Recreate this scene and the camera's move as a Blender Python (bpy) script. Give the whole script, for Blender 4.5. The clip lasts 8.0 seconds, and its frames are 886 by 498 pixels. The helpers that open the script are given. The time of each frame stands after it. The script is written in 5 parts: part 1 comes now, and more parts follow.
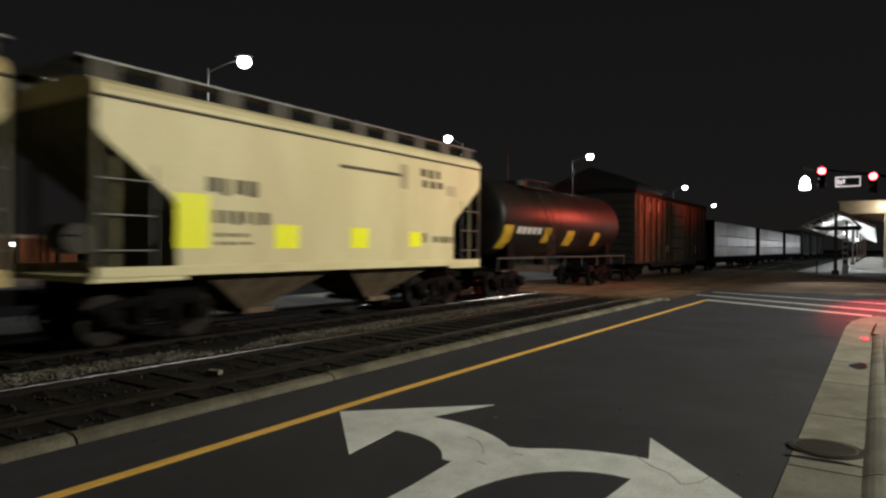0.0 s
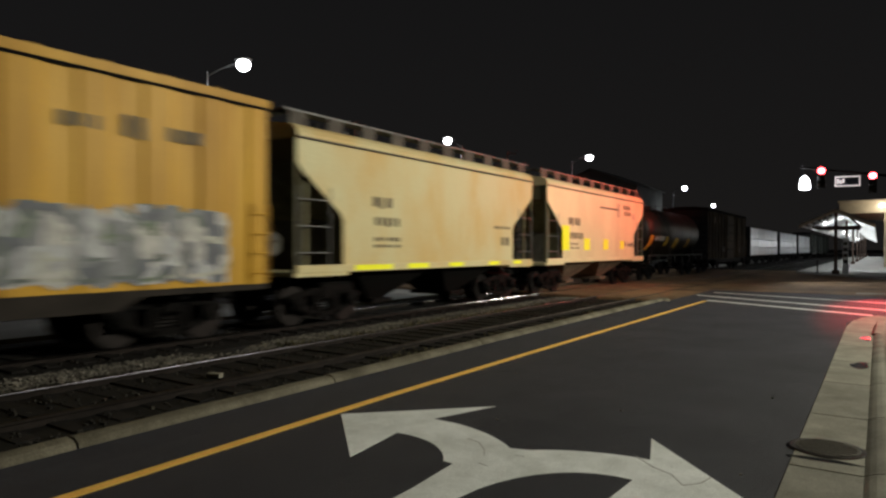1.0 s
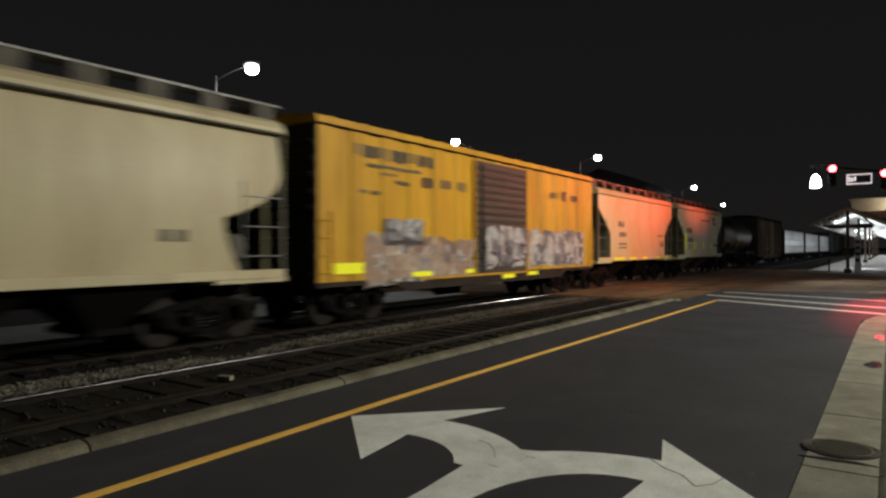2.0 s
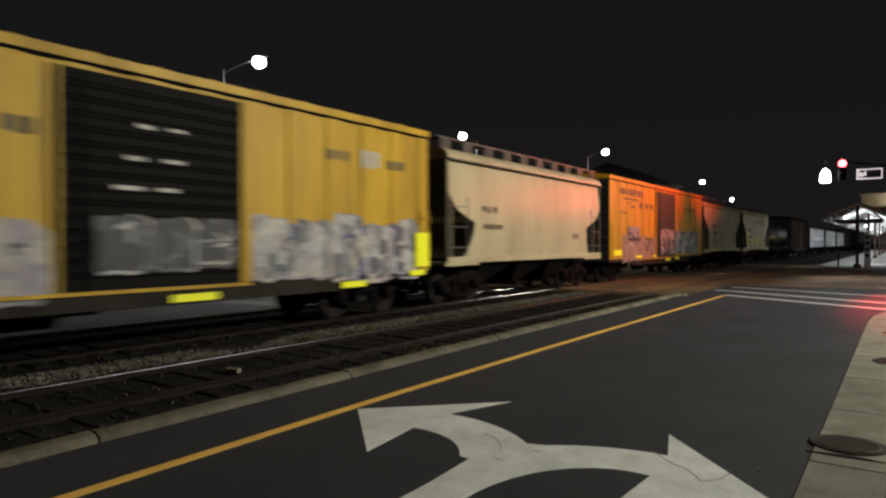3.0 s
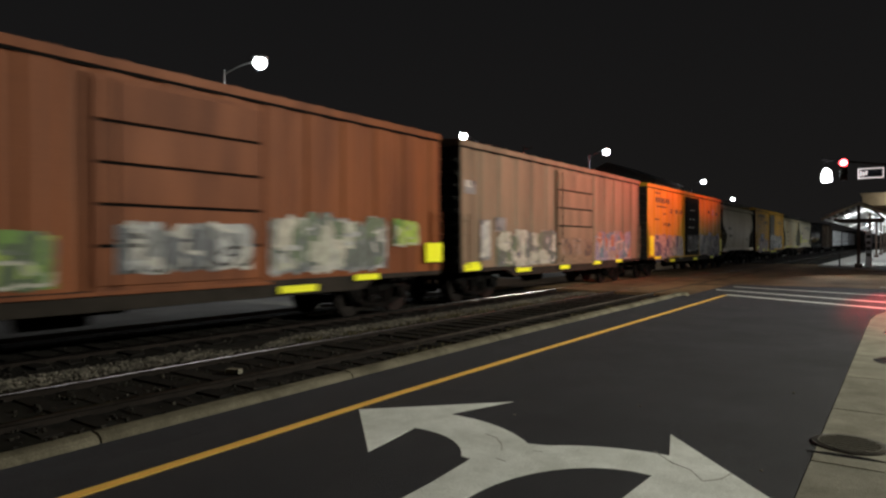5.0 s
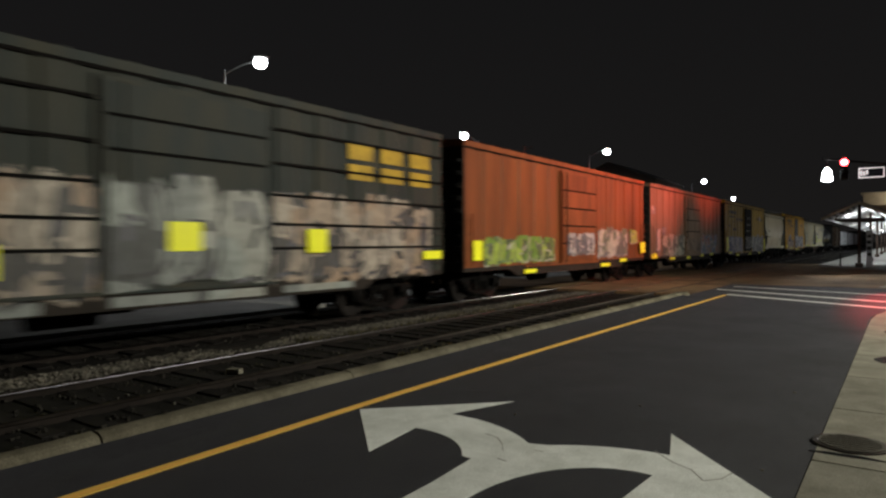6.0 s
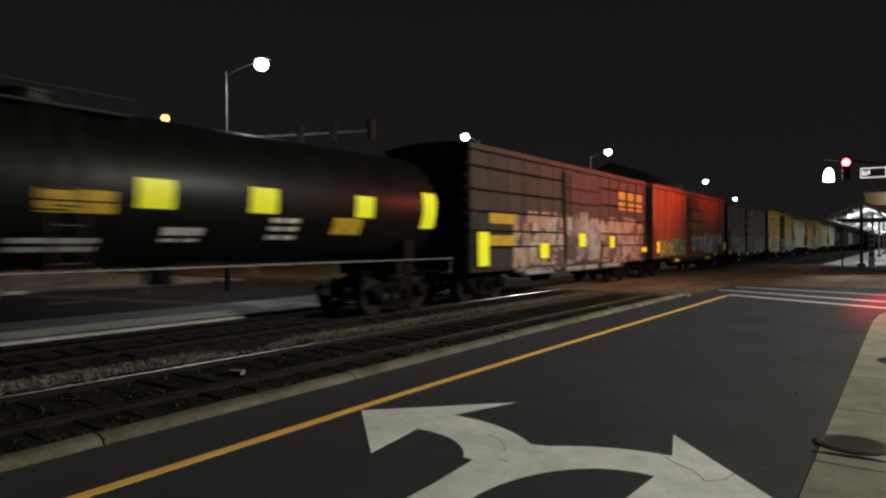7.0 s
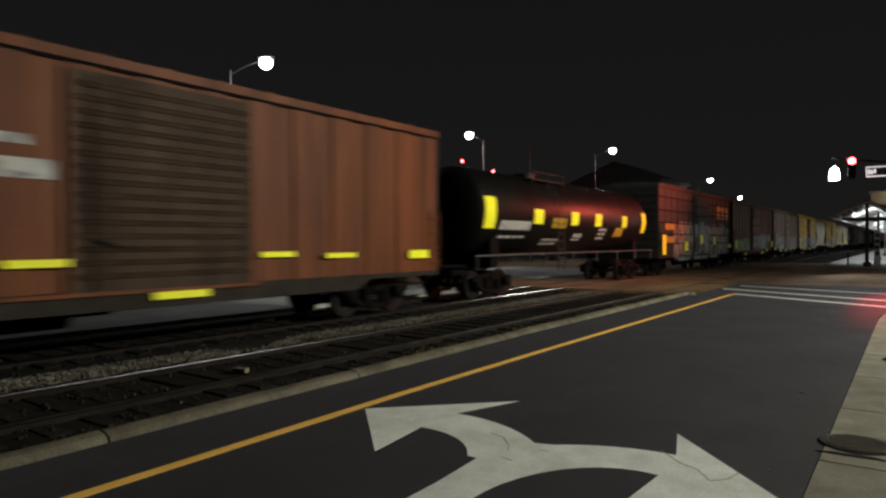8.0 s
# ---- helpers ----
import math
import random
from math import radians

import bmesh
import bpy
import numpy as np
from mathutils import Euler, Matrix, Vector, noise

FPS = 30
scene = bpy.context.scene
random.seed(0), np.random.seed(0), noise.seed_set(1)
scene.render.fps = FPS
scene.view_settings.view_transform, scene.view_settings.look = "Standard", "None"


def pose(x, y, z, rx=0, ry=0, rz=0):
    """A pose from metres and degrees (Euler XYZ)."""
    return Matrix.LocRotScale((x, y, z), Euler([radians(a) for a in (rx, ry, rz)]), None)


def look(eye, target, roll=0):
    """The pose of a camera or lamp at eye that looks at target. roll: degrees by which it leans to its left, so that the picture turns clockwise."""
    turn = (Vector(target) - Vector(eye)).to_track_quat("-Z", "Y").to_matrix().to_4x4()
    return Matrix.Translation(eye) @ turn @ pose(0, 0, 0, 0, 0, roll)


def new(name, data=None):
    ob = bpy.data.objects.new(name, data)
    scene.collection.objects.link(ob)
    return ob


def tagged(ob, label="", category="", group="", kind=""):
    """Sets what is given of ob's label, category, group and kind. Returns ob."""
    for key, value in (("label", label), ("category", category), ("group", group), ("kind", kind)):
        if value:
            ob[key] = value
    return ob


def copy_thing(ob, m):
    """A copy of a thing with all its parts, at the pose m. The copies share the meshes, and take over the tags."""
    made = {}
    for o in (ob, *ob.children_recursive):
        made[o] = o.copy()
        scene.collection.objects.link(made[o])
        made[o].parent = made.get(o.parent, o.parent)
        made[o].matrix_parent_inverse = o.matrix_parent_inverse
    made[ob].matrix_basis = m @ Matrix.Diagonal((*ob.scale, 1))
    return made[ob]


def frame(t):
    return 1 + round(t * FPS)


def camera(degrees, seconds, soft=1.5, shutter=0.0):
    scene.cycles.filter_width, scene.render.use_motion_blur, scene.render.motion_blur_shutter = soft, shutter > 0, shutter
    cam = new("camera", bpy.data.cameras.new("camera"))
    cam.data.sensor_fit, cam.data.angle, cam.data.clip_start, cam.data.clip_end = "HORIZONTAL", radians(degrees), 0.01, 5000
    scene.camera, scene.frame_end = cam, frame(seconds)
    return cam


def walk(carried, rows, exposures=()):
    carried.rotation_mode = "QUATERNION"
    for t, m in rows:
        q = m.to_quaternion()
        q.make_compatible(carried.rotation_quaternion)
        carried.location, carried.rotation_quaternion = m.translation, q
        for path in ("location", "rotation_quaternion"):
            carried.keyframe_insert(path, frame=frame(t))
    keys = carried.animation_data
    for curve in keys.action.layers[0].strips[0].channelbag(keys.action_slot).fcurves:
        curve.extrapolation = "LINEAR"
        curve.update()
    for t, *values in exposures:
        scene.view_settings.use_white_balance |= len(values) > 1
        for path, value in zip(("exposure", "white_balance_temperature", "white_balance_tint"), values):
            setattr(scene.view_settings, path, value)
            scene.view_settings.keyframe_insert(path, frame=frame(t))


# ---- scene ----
# The tracks run along +Y, the camera stands on the pavement beside the road.
cam = camera(68.6, 8.0, soft=2.4, shutter=0.5)
HEAD = pose(0, 0, 1.8, 90 - 0.55, 0, 35.2)


def turned(wx, wy, wz):
    """The camera on the spot, turned by a few tenths of a degree in the hand."""
    return HEAD @ pose(0, 0, 0, -wx, wy, wz)


walk(cam, [
    (0.0, turned(-0.23, -1.38, 0.55)),
    (0.5, turned(-0.25, -1.61, 0.35)),
    (1.0, turned(-0.40, -1.37, 0.23)),
    (1.5, turned(-0.70, -1.16, -0.14)),
    (2.8, turned(-0.01, 0.18, 0.00)),
    (3.0, turned(0.00, 0.00, 0.00)),
    (3.5, turned(-0.12, -0.19, -0.09)),
    (4.0, turned(-0.17, -0.33, -0.21)),
    (4.5, turned(-0.03, 0.02, -0.08)),
    (6.0, turned(0.00, 0.13, -0.15)),
    (6.5, turned(0.08, 0.20, -0.25)),
    (7.0, turned(-0.09, 0.26, -0.27)),
    (7.5, turned(0.05, 0.45, -0.15)),
    (8.0, turned(0.04, 0.61, -0.20)),
])

# ---- light: night, street lamps and traffic signals ----
scene.view_settings.exposure = 0.12
night = bpy.data.worlds.new("night")
night.use_nodes = True
sky_tree = night.node_tree
sky_co = sky_tree.nodes.new("ShaderNodeTexCoord")
sky_split = sky_tree.nodes.new("ShaderNodeSeparateXYZ")
sky_ramp = sky_tree.nodes.new("ShaderNodeValToRGB")
sky_ramp.color_ramp.elements[0].position, sky_ramp.color_ramp.elements[0].color = 0.0, (1.0, 0.93, 0.9, 1)
sky_ramp.color_ramp.elements[1].position, sky_ramp.color_ramp.elements[1].color = 0.5, (0.62, 0.62, 0.66, 1)
sky_tree.links.new(sky_co.outputs["Generated"], sky_split.inputs[0])
sky_tree.links.new(sky_split.outputs["Z"], sky_ramp.inputs["Fac"])
sky_tree.links.new(sky_ramp.outputs["Color"], sky_tree.nodes["Background"].inputs[0])
sky_tree.nodes["Background"].inputs[1].default_value = 0.0093
scene.world = night


def lamp(name, x, y, z, watts, colour, target=None, cone=150, size=0.15, blend=0.6):
    data = bpy.data.lights.new(name, "SPOT")
    data.energy, data.color, data.shadow_soft_size = watts, colour, size
    data.spot_size, data.spot_blend = radians(cone), blend
    ob = new(name, data)
    ob.matrix_world = look((x, y, z), target or (x + 0.01, y, 0))
    return ob


COOL, WARM, RED = (0.92, 0.97, 1.0), (1.0, 0.97, 0.81), (1.0, 0.04, 0.05)
# the row of street lamps on the far street
FAR_LAMPS = [(-23.8, 19.3, 10.0), (-27.5, 41.6, 10.0), (-21.8, 56.3, 10.0), (-21.9, 91.6, 10.0), (-26.3, 132.3, 10.0)]
for lx, ly, lz in FAR_LAMPS:
    lamp("far_lamp_light", lx, ly, lz - 0.32, 900, COOL, cone=160)
# the street lamp on the near pavement, beside the camera
NEAR_LAMP = (13.5, 20.5, 10.0)
lamp("near_lamp_light", NEAR_LAMP[0], NEAR_LAMP[1], NEAR_LAMP[2] - 0.3, 34500, WARM, target=(-7, 10, 0), cone=150, size=0.2, blend=0.8)
# two red signals over the street
SIGNALS = [(-2.64, 41.6, 6.13), (-0.27, 43.18, 5.87)]
# two spots added off the first head to throw its red onto the train
for aim_y, step_y, watts, cone in ((33.5, -1.9, 7400, 106), (44.5, 0.9, 4200, 86)):
    lamp("signal_light", SIGNALS[0][0], SIGNALS[0][1] + step_y, SIGNALS[0][2] - 0.2, watts, (1.0, 0.10, 0.05), target=(-10.5, aim_y, 8.6), cone=cone, size=0.12, blend=0.85)
lamp("signal_light", SIGNALS[1][0], SIGNALS[1][1] - 0.5, SIGNALS[1][2], 21000, RED, target=(0.6, 23.3, 0.0), cone=13, size=0.12, blend=1.0)
# the globe lamp on the corner, and unseen lights added under the platform roof
GLOBE = (-3.48, 41.95, 5.505)
lamp("globe_light", GLOBE[0], GLOBE[1] - 0.1, GLOBE[2] - 0.42, 1000, COOL, target=(1.5, 38.0, 0.0), cone=110, size=0.2)

# farther ones added for glints on the wrapped lumber; fill spots brighten the soffit
for py, watts in ((60.5, 25), (78.0, 30), (96.0, 65), (114.0, 100), (132.0, 130), (150.0, 150), (168.0, 170)):
    data = bpy.data.lights.new("platform_light", "POINT")
    data.energy, data.color, data.shadow_soft_size = watts, COOL, 0.15
    new("platform_light", data).location = (-1.7, py, 2.9)
    lamp("soffit_fill", -2.15, py + 1.0, 2.4, 1500, COOL, target=(-0.6, py + 6.0, 3.6), cone=150, size=0.1)
data = bpy.data.lights.new("wall_floodlight", "POINT")
data.energy, data.color, data.shadow_soft_size = 160, (1.0, 0.92, 0.75), 0.1
new("wall_floodlight", data).location = (0.3, 74.6, 5.9)
lamp("sodium_light", -35.3, 21.6, 8.9, 350, (1.0, 0.5, 0.14), cone=160)
# ---- mesh helpers ----
def box(bm, x0, x1, y0, y1, z0, z1, bevel=0.0):
    made = bmesh.ops.create_cube(bm, size=1.0)["verts"]
    for v in made:
        v.co = Vector((x0 + (v.co.x + 0.5) * (x1 - x0), y0 + (v.co.y + 0.5) * (y1 - y0), z0 + (v.co.z + 0.5) * (z1 - z0)))
    if bevel:
        edges = list({e for v in made for e in v.link_edges})
        bmesh.ops.bevel(bm, geom=edges, offset=bevel, segments=2, profile=0.6, affect="EDGES")
    return made


def rod(bm, a, b, r, sides=8, r2=None):
    a, b = Vector(a), Vector(b)
    m = Matrix.Translation((a + b) / 2) @ (b - a).to_track_quat("Z", "Y").to_matrix().to_4x4()
    bmesh.ops.create_cone(bm, cap_ends=True, segments=sides, radius1=r, radius2=r if r2 is None else r2, depth=(b - a).length, matrix=m)


def prism(bm, outline, y0, y1):
    """A closed outline in x and z, drawn out along y."""
    a = [bm.verts.new((x, y0, z)) for x, z in outline]
    b = [bm.verts.new((x, y1, z)) for x, z in outline]
    n = len(outline)
    for i in range(n):
        bm.faces.new((a[i], a[(i + 1) % n], b[(i + 1) % n], b[i]))
    bm.faces.new(a[::-1])
    bm.faces.new(b)
    bmesh.ops.recalc_face_normals(bm, faces=bm.faces[:])


def slab(bm, outline, z0, z1):
    """A closed outline in x and y, with a thickness."""
    a = [bm.verts.new((x, y, z0)) for x, y in outline]
    b = [bm.verts.new((x, y, z1)) for x, y in outline]
    n = len(outline)
    for i in range(n):
        bm.faces.new((a[i], a[(i + 1) % n], b[(i + 1) % n], b[i]))
    bm.faces.new(a[::-1])
    bm.faces.new(b)
    bmesh.ops.recalc_face_normals(bm, faces=bm.faces[:])


def mesh_of(name, bm, material, smooth=False):
    data = bpy.data.meshes.new(name)
    for fc in bm.faces:
        fc.smooth = smooth
    bm.to_mesh(data)
    bm.free()
    data.materials.append(material)
    return data


def part(name, bm, material, parent=None, label="", smooth=False):
    ob = new(name, mesh_of(name, bm, material, smooth))
    if parent:
        ob.parent = parent
    if label:
        tagged(ob, label)
    return ob


def again(name, data, parent, m):
    """One more object on a mesh that exists."""
    ob = new(name, data)
    ob.parent, ob.matrix_basis = parent, m
    return ob


# ---- materials ----
def surface(name, colour, rough=0.7, second=None, scale=3.0, metal=0.0, grain=0.25, fine=60.0, bump=0.15, vary=0.0, streak=1.0, island=False, spec=0.22):
    """Two scales of variation: broad stains towards a second colour, fine grain with a little relief.
    streak stretches the stains upright (rain streaks) when above 1; vary shifts the shade from piece to piece."""
    mt = bpy.data.materials.new(name)
    mt.use_nodes = True
    t, links = mt.node_tree, mt.node_tree.links
    bsdf = t.nodes["Principled BSDF"]
    second = second or tuple(c * 0.55 for c in colour)
    co = t.nodes.new("ShaderNodeTexCoord")
    mp = t.nodes.new("ShaderNodeMapping")
    mp.inputs["Scale"].default_value = (scale, scale, scale / streak)
    links.new(co.outputs["Object"], mp.inputs["Vector"])
    chance = t.nodes.new("ShaderNodeObjectInfo")
    apart = t.nodes.new("ShaderNodeMath")
    apart.operation = "MULTIPLY"
    apart.inputs[1].default_value = 60.0
    links.new(chance.outputs["Random"], apart.inputs[0])
    links.new(apart.outputs["Value"], mp.inputs["Location"])
    broad = t.nodes.new("ShaderNodeTexNoise")
    broad.inputs["Scale"].default_value, broad.inputs["Detail"].default_value, broad.inputs["Roughness"].default_value = 1.0, 6.0, 0.65
    links.new(mp.outputs["Vector"], broad.inputs["Vector"])
    ramp = t.nodes.new("ShaderNodeValToRGB")
    ramp.color_ramp.elements[0].position, ramp.color_ramp.elements[1].position = 0.38, 0.66
    ramp.color_ramp.elements[0].color, ramp.color_ramp.elements[1].color = (*colour, 1), (*second, 1)
    links.new(broad.outputs["Fac"], ramp.inputs["Fac"])
    tiny = t.nodes.new("ShaderNodeTexNoise")
    tiny.inputs["Scale"].default_value, tiny.inputs["Detail"].default_value = fine, 3.0
    links.new(co.outputs["Object"], tiny.inputs["Vector"])
    span = t.nodes.new("ShaderNodeMapRange")
    span.inputs["From Min"].default_value, span.inputs["From Max"].default_value = 0.3, 0.7
    span.inputs["To Min"].default_value, span.inputs["To Max"].default_value = 1.0 - grain, 1.0 + grain
    links.new(tiny.outputs["Fac"], span.inputs["Value"])
    mul = t.nodes.new("ShaderNodeVectorMath")
    mul.operation = "SCALE"
    links.new(ramp.outputs["Color"], mul.inputs[0])
    links.new(span.outputs["Result"], mul.inputs["Scale"])
    last = mul
    if vary:
        if island:
            src = t.nodes.new("ShaderNodeNewGeometry").outputs["Random Per Island"]
        else:
            src = t.nodes.new("ShaderNodeObjectInfo").outputs["Random"]
        v = t.nodes.new("ShaderNodeMapRange")
        v.inputs["To Min"].default_value, v.inputs["To Max"].default_value = 1.0 - vary, 1.0 + vary
        links.new(src, v.inputs["Value"])
        last = t.nodes.new("ShaderNodeVectorMath")
        last.operation = "SCALE"
        links.new(mul.outputs["Vector"], last.inputs[0])
        links.new(v.outputs["Result"], last.inputs["Scale"])
    links.new(last.outputs["Vector"], bsdf.inputs["Base Color"])
    rr = t.nodes.new("ShaderNodeMapRange")
    rr.inputs["To Min"].default_value, rr.inputs["To Max"].default_value = max(0.05, rough * 0.8), min(1.0, rough * 1.2)
    links.new(broad.outputs["Fac"], rr.inputs["Value"])
    links.new(rr.outputs["Result"], bsdf.inputs["Roughness"])
    bsdf.inputs["Metallic"].default_value, bsdf.inputs["Specular IOR Level"].default_value = metal, spec
    if bump:
        bp = t.nodes.new("ShaderNodeBump")
        bp.inputs["Strength"].default_value, bp.inputs["Distance"].default_value = bump, 0.02
        links.new(tiny.outputs["Fac"], bp.inputs["Height"])
        links.new(bp.outputs["Normal"], bsdf.inputs["Normal"])
    return mt


def glow(name, colour, strength):
    mt = bpy.data.materials.new(name)
    mt.use_nodes = True
    b = mt.node_tree.nodes["Principled BSDF"]
    b.inputs["Base Color"].default_value = (*colour, 1)
    b.inputs["Emission Color"].default_value, b.inputs["Emission Strength"].default_value = (*colour, 1), strength
    return mt


ASPHALT = surface("asphalt", (0.0122, 0.0135, 0.0187), 0.8, (0.0068, 0.0078, 0.0115), 0.6, grain=0.65, fine=110, bump=0.8, spec=0.4)
ASPHALT.node_tree.nodes["Principled BSDF"].inputs["Sheen Weight"].default_value = 0.047
ASPHALT.node_tree.nodes["Principled BSDF"].inputs["Sheen Roughness"].default_value = 0.35
ASPHALT.node_tree.nodes["Principled BSDF"].inputs["Sheen Tint"].default_value = (0.85, 0.8, 1.0, 1)
BRICK_STREET = surface("worn_street", (0.25, 0.16, 0.088), 0.9, (0.10, 0.066, 0.038), 0.55, spec=0.2, grain=0.3, fine=90, bump=0.4)
CONCRETE = surface("concrete", (0.235, 0.225, 0.18), 0.9, (0.145, 0.135, 0.105), 1.6, grain=0.18, fine=70, bump=0.3, vary=0.1)
PALE_CONCRETE = surface("pale_concrete", (0.42, 0.42, 0.40), 0.85, (0.3, 0.3, 0.28), 0.5, grain=0.12, fine=40)
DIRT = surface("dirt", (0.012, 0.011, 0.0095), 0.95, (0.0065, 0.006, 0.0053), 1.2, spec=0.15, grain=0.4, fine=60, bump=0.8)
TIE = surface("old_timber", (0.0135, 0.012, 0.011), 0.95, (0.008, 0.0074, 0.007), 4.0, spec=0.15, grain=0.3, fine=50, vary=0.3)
RAIL_STEEL = surface("polished_rail", (0.34, 0.33, 0.33), 0.2, (0.24, 0.23, 0.22), 2.0, metal=1.0, grain=0.1, bump=0.04)
DULL_RAIL = surface("dull_rail_top", (0.10, 0.085, 0.075), 0.6, (0.05, 0.04, 0.034), 3.0, metal=0.6, grain=0.15, bump=0.04)
BRIGHT_STEEL = surface("flange_worn_steel", (0.15, 0.145, 0.17), 0.36, (0.05, 0.046, 0.05), 2.0, metal=1.0, grain=0.06, bump=0.02)
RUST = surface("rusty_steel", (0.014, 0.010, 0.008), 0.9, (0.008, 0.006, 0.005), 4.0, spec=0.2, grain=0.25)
YELLOW_PAINT = surface("yellow_road_paint", (0.95, 0.57, 0.13), 0.7, (0.82, 0.47, 0.10), 2.5, grain=0.2, fine=120)
WHITE_PAINT = surface("white_road_paint", (0.76, 0.78, 0.76), 0.7, (0.58, 0.60, 0.57), 2.6, grain=0.2, fine=120)
DARK_STEEL = surface("dark_steel", (0.025, 0.025, 0.026), 0.6, (0.04, 0.033, 0.028), 3.0, grain=0.2)
GALVANISED = surface("galvanised_steel", (0.17, 0.175, 0.175), 0.55, (0.12, 0.12, 0.12), 2.0, metal=0.5, grain=0.1)


def spray(name, colours, scale=1.4):
    """Spray paint: angular patches of a few colours, worn and scratched by finer noise."""
    mt = bpy.data.materials.new(name)
    mt.use_nodes = True
    t, links = mt.node_tree, mt.node_tree.links
    co = t.nodes.new("ShaderNodeTexCoord")
    mp = t.nodes.new("ShaderNodeMapping")
    mp.inputs["Scale"].default_value = (0.0, scale * 1.5, scale * 1.15)
    mp.inputs["Rotation"].default_value = (0.12, 0, 0)
    links.new(co.outputs["Object"], mp.inputs["Vector"])
    v = t.nodes.new("ShaderNodeTexVoronoi")
    v.distance = "CHEBYCHEV"
    v.inputs["Scale"].default_value, v.inputs["Randomness"].default_value = 1.0, 0.85
    links.new(mp.outputs["Vector"], v.inputs["Vector"])
    pick = t.nodes.new("ShaderNodeSeparateColor")
    links.new(v.outputs["Color"], pick.inputs["Color"])
    ramp = t.nodes.new("ShaderNodeValToRGB")
    ramp.color_ramp.interpolation = "CONSTANT"
    els = ramp.color_ramp.elements
    els[0].position, els[0].color = 0.0, (*colours[0], 1)
    els[1].position, els[1].color = 1.0 - 1.0 / len(colours), (*colours[-1], 1)
    for i, c in enumerate(colours[1:-1]):
        els.new((i + 1) / len(colours)).color = (*c, 1)
    links.new(pick.outputs["Red"], ramp.inputs["Fac"])
    n = t.nodes.new("ShaderNodeTexNoise")
    n.inputs["Scale"].default_value, n.inputs["Detail"].default_value = 5.0, 5.0
    links.new(co.outputs["Object"], n.inputs["Vector"])
    worn = t.nodes.new("ShaderNodeMapRange")
    worn.inputs["From Min"].default_value, worn.inputs["From Max"].default_value = 0.3, 0.7
    worn.inputs["To Min"].default_value, worn.inputs["To Max"].default_value = 0.62, 1.12
    links.new(n.outputs["Fac"], worn.inputs["Value"])
    mul = t.nodes.new("ShaderNodeVectorMath")
    mul.operation = "SCALE"
    links.new(ramp.outputs["Color"], mul.inputs[0])
    links.new(worn.outputs["Result"], mul.inputs["Scale"])
    b = t.nodes["Principled BSDF"]
    links.new(mul.outputs["Vector"], b.inputs["Base Color"])
    b.inputs["Roughness"].default_value = 0.6
    return mt


OLD_KERB = surface("old_kerb_concrete", (0.165, 0.148, 0.108), 0.9, (0.07, 0.062, 0.043), 1.6, grain=0.25, fine=60, bump=0.4, vary=0.12)
TAR = surface("paint_crack", (0.24, 0.225, 0.2), 0.8, (0.42, 0.41, 0.38), 9.0)
TIMBER = surface("stained_timber", (0.09, 0.06, 0.045), 0.7, (0.06, 0.04, 0.03), 4.0, grain=0.2)
SOFFIT = surface("white_painted_soffit", (0.75, 0.75, 0.73), 0.6, (0.66, 0.66, 0.64), 1.0, grain=0.06)
SHINGLE = surface("grey_shingles", (0.2, 0.18, 0.16), 0.85, (0.13, 0.12, 0.11), 2.0, grain=0.25, vary=0.2)
BEIGE_WALL = surface("beige_fascia", (0.5, 0.42, 0.3), 0.7, (0.4, 0.33, 0.24), 0.8, grain=0.08)
BRICK = surface("brick", (0.30, 0.12, 0.07), 0.85, (0.2, 0.08, 0.05), 1.0, grain=0.2, vary=0.2)
GREY_WALL = surface("grey_metal_wall", (0.15, 0.155, 0.15), 0.7, (0.11, 0.115, 0.11), 0.5, grain=0.08)
SIGN_BLUE = surface("dark_sign_face", (0.03, 0.035, 0.05), 0.4, (0.04, 0.045, 0.06), 1.0, grain=0.05, bump=0)
SIGN_WHITE = surface("white_sign_border", (0.8, 0.8, 0.8), 0.4, (0.72, 0.72, 0.72), 1.0, grain=0.05, bump=0)
# ---- the setting ----
RAIL_TOP, BED = -0.036, -0.135
NEAR_TRACK, TRAIN_TRACK = -8.25, -12.15


def structure(name, bm, material, label, category, group="", smooth=False):
    return tagged(part(name, bm, material, smooth=smooth), label, category, group, "structure")


bm = bmesh.new()
bmesh.ops.create_grid(bm, x_segments=1, y_segments=1, size=2500, matrix=Matrix.Translation((0, 0, -0.34)))
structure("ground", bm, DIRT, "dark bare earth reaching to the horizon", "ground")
bm = bmesh.new()
slab(bm, [(-5.99, -40), (-0.62, -40), (-0.62, 18.6), (-0.45, 20.0), (-0.1, 21.1), (0.6, 21.6), (30, 21.6), (30, 30), (-5.99, 30)], -0.33, 0.0)
structure("road", bm, ASPHALT, "smooth dark asphalt road", "road")
bm = bmesh.new()
slab(bm, [(-70, 24.0), (-5.845, 24.0), (-5.845, 30.003), (70, 30.003), (70, 62), (-70, 62)], -0.33, -0.05)
structure("cross_street", bm, BRICK_STREET, "brownish worn street crossing the tracks", "road")
bm = bmesh.new()
slab(bm, [(-5.3, 57.5), (-3.0, 52.6), (0.4, 48.5), (30, 44), (30, 400), (-5.3, 400)], -0.33, 0.04)
structure("platform", bm, PALE_CONCRETE, "pale lit concrete station platform", "platform")
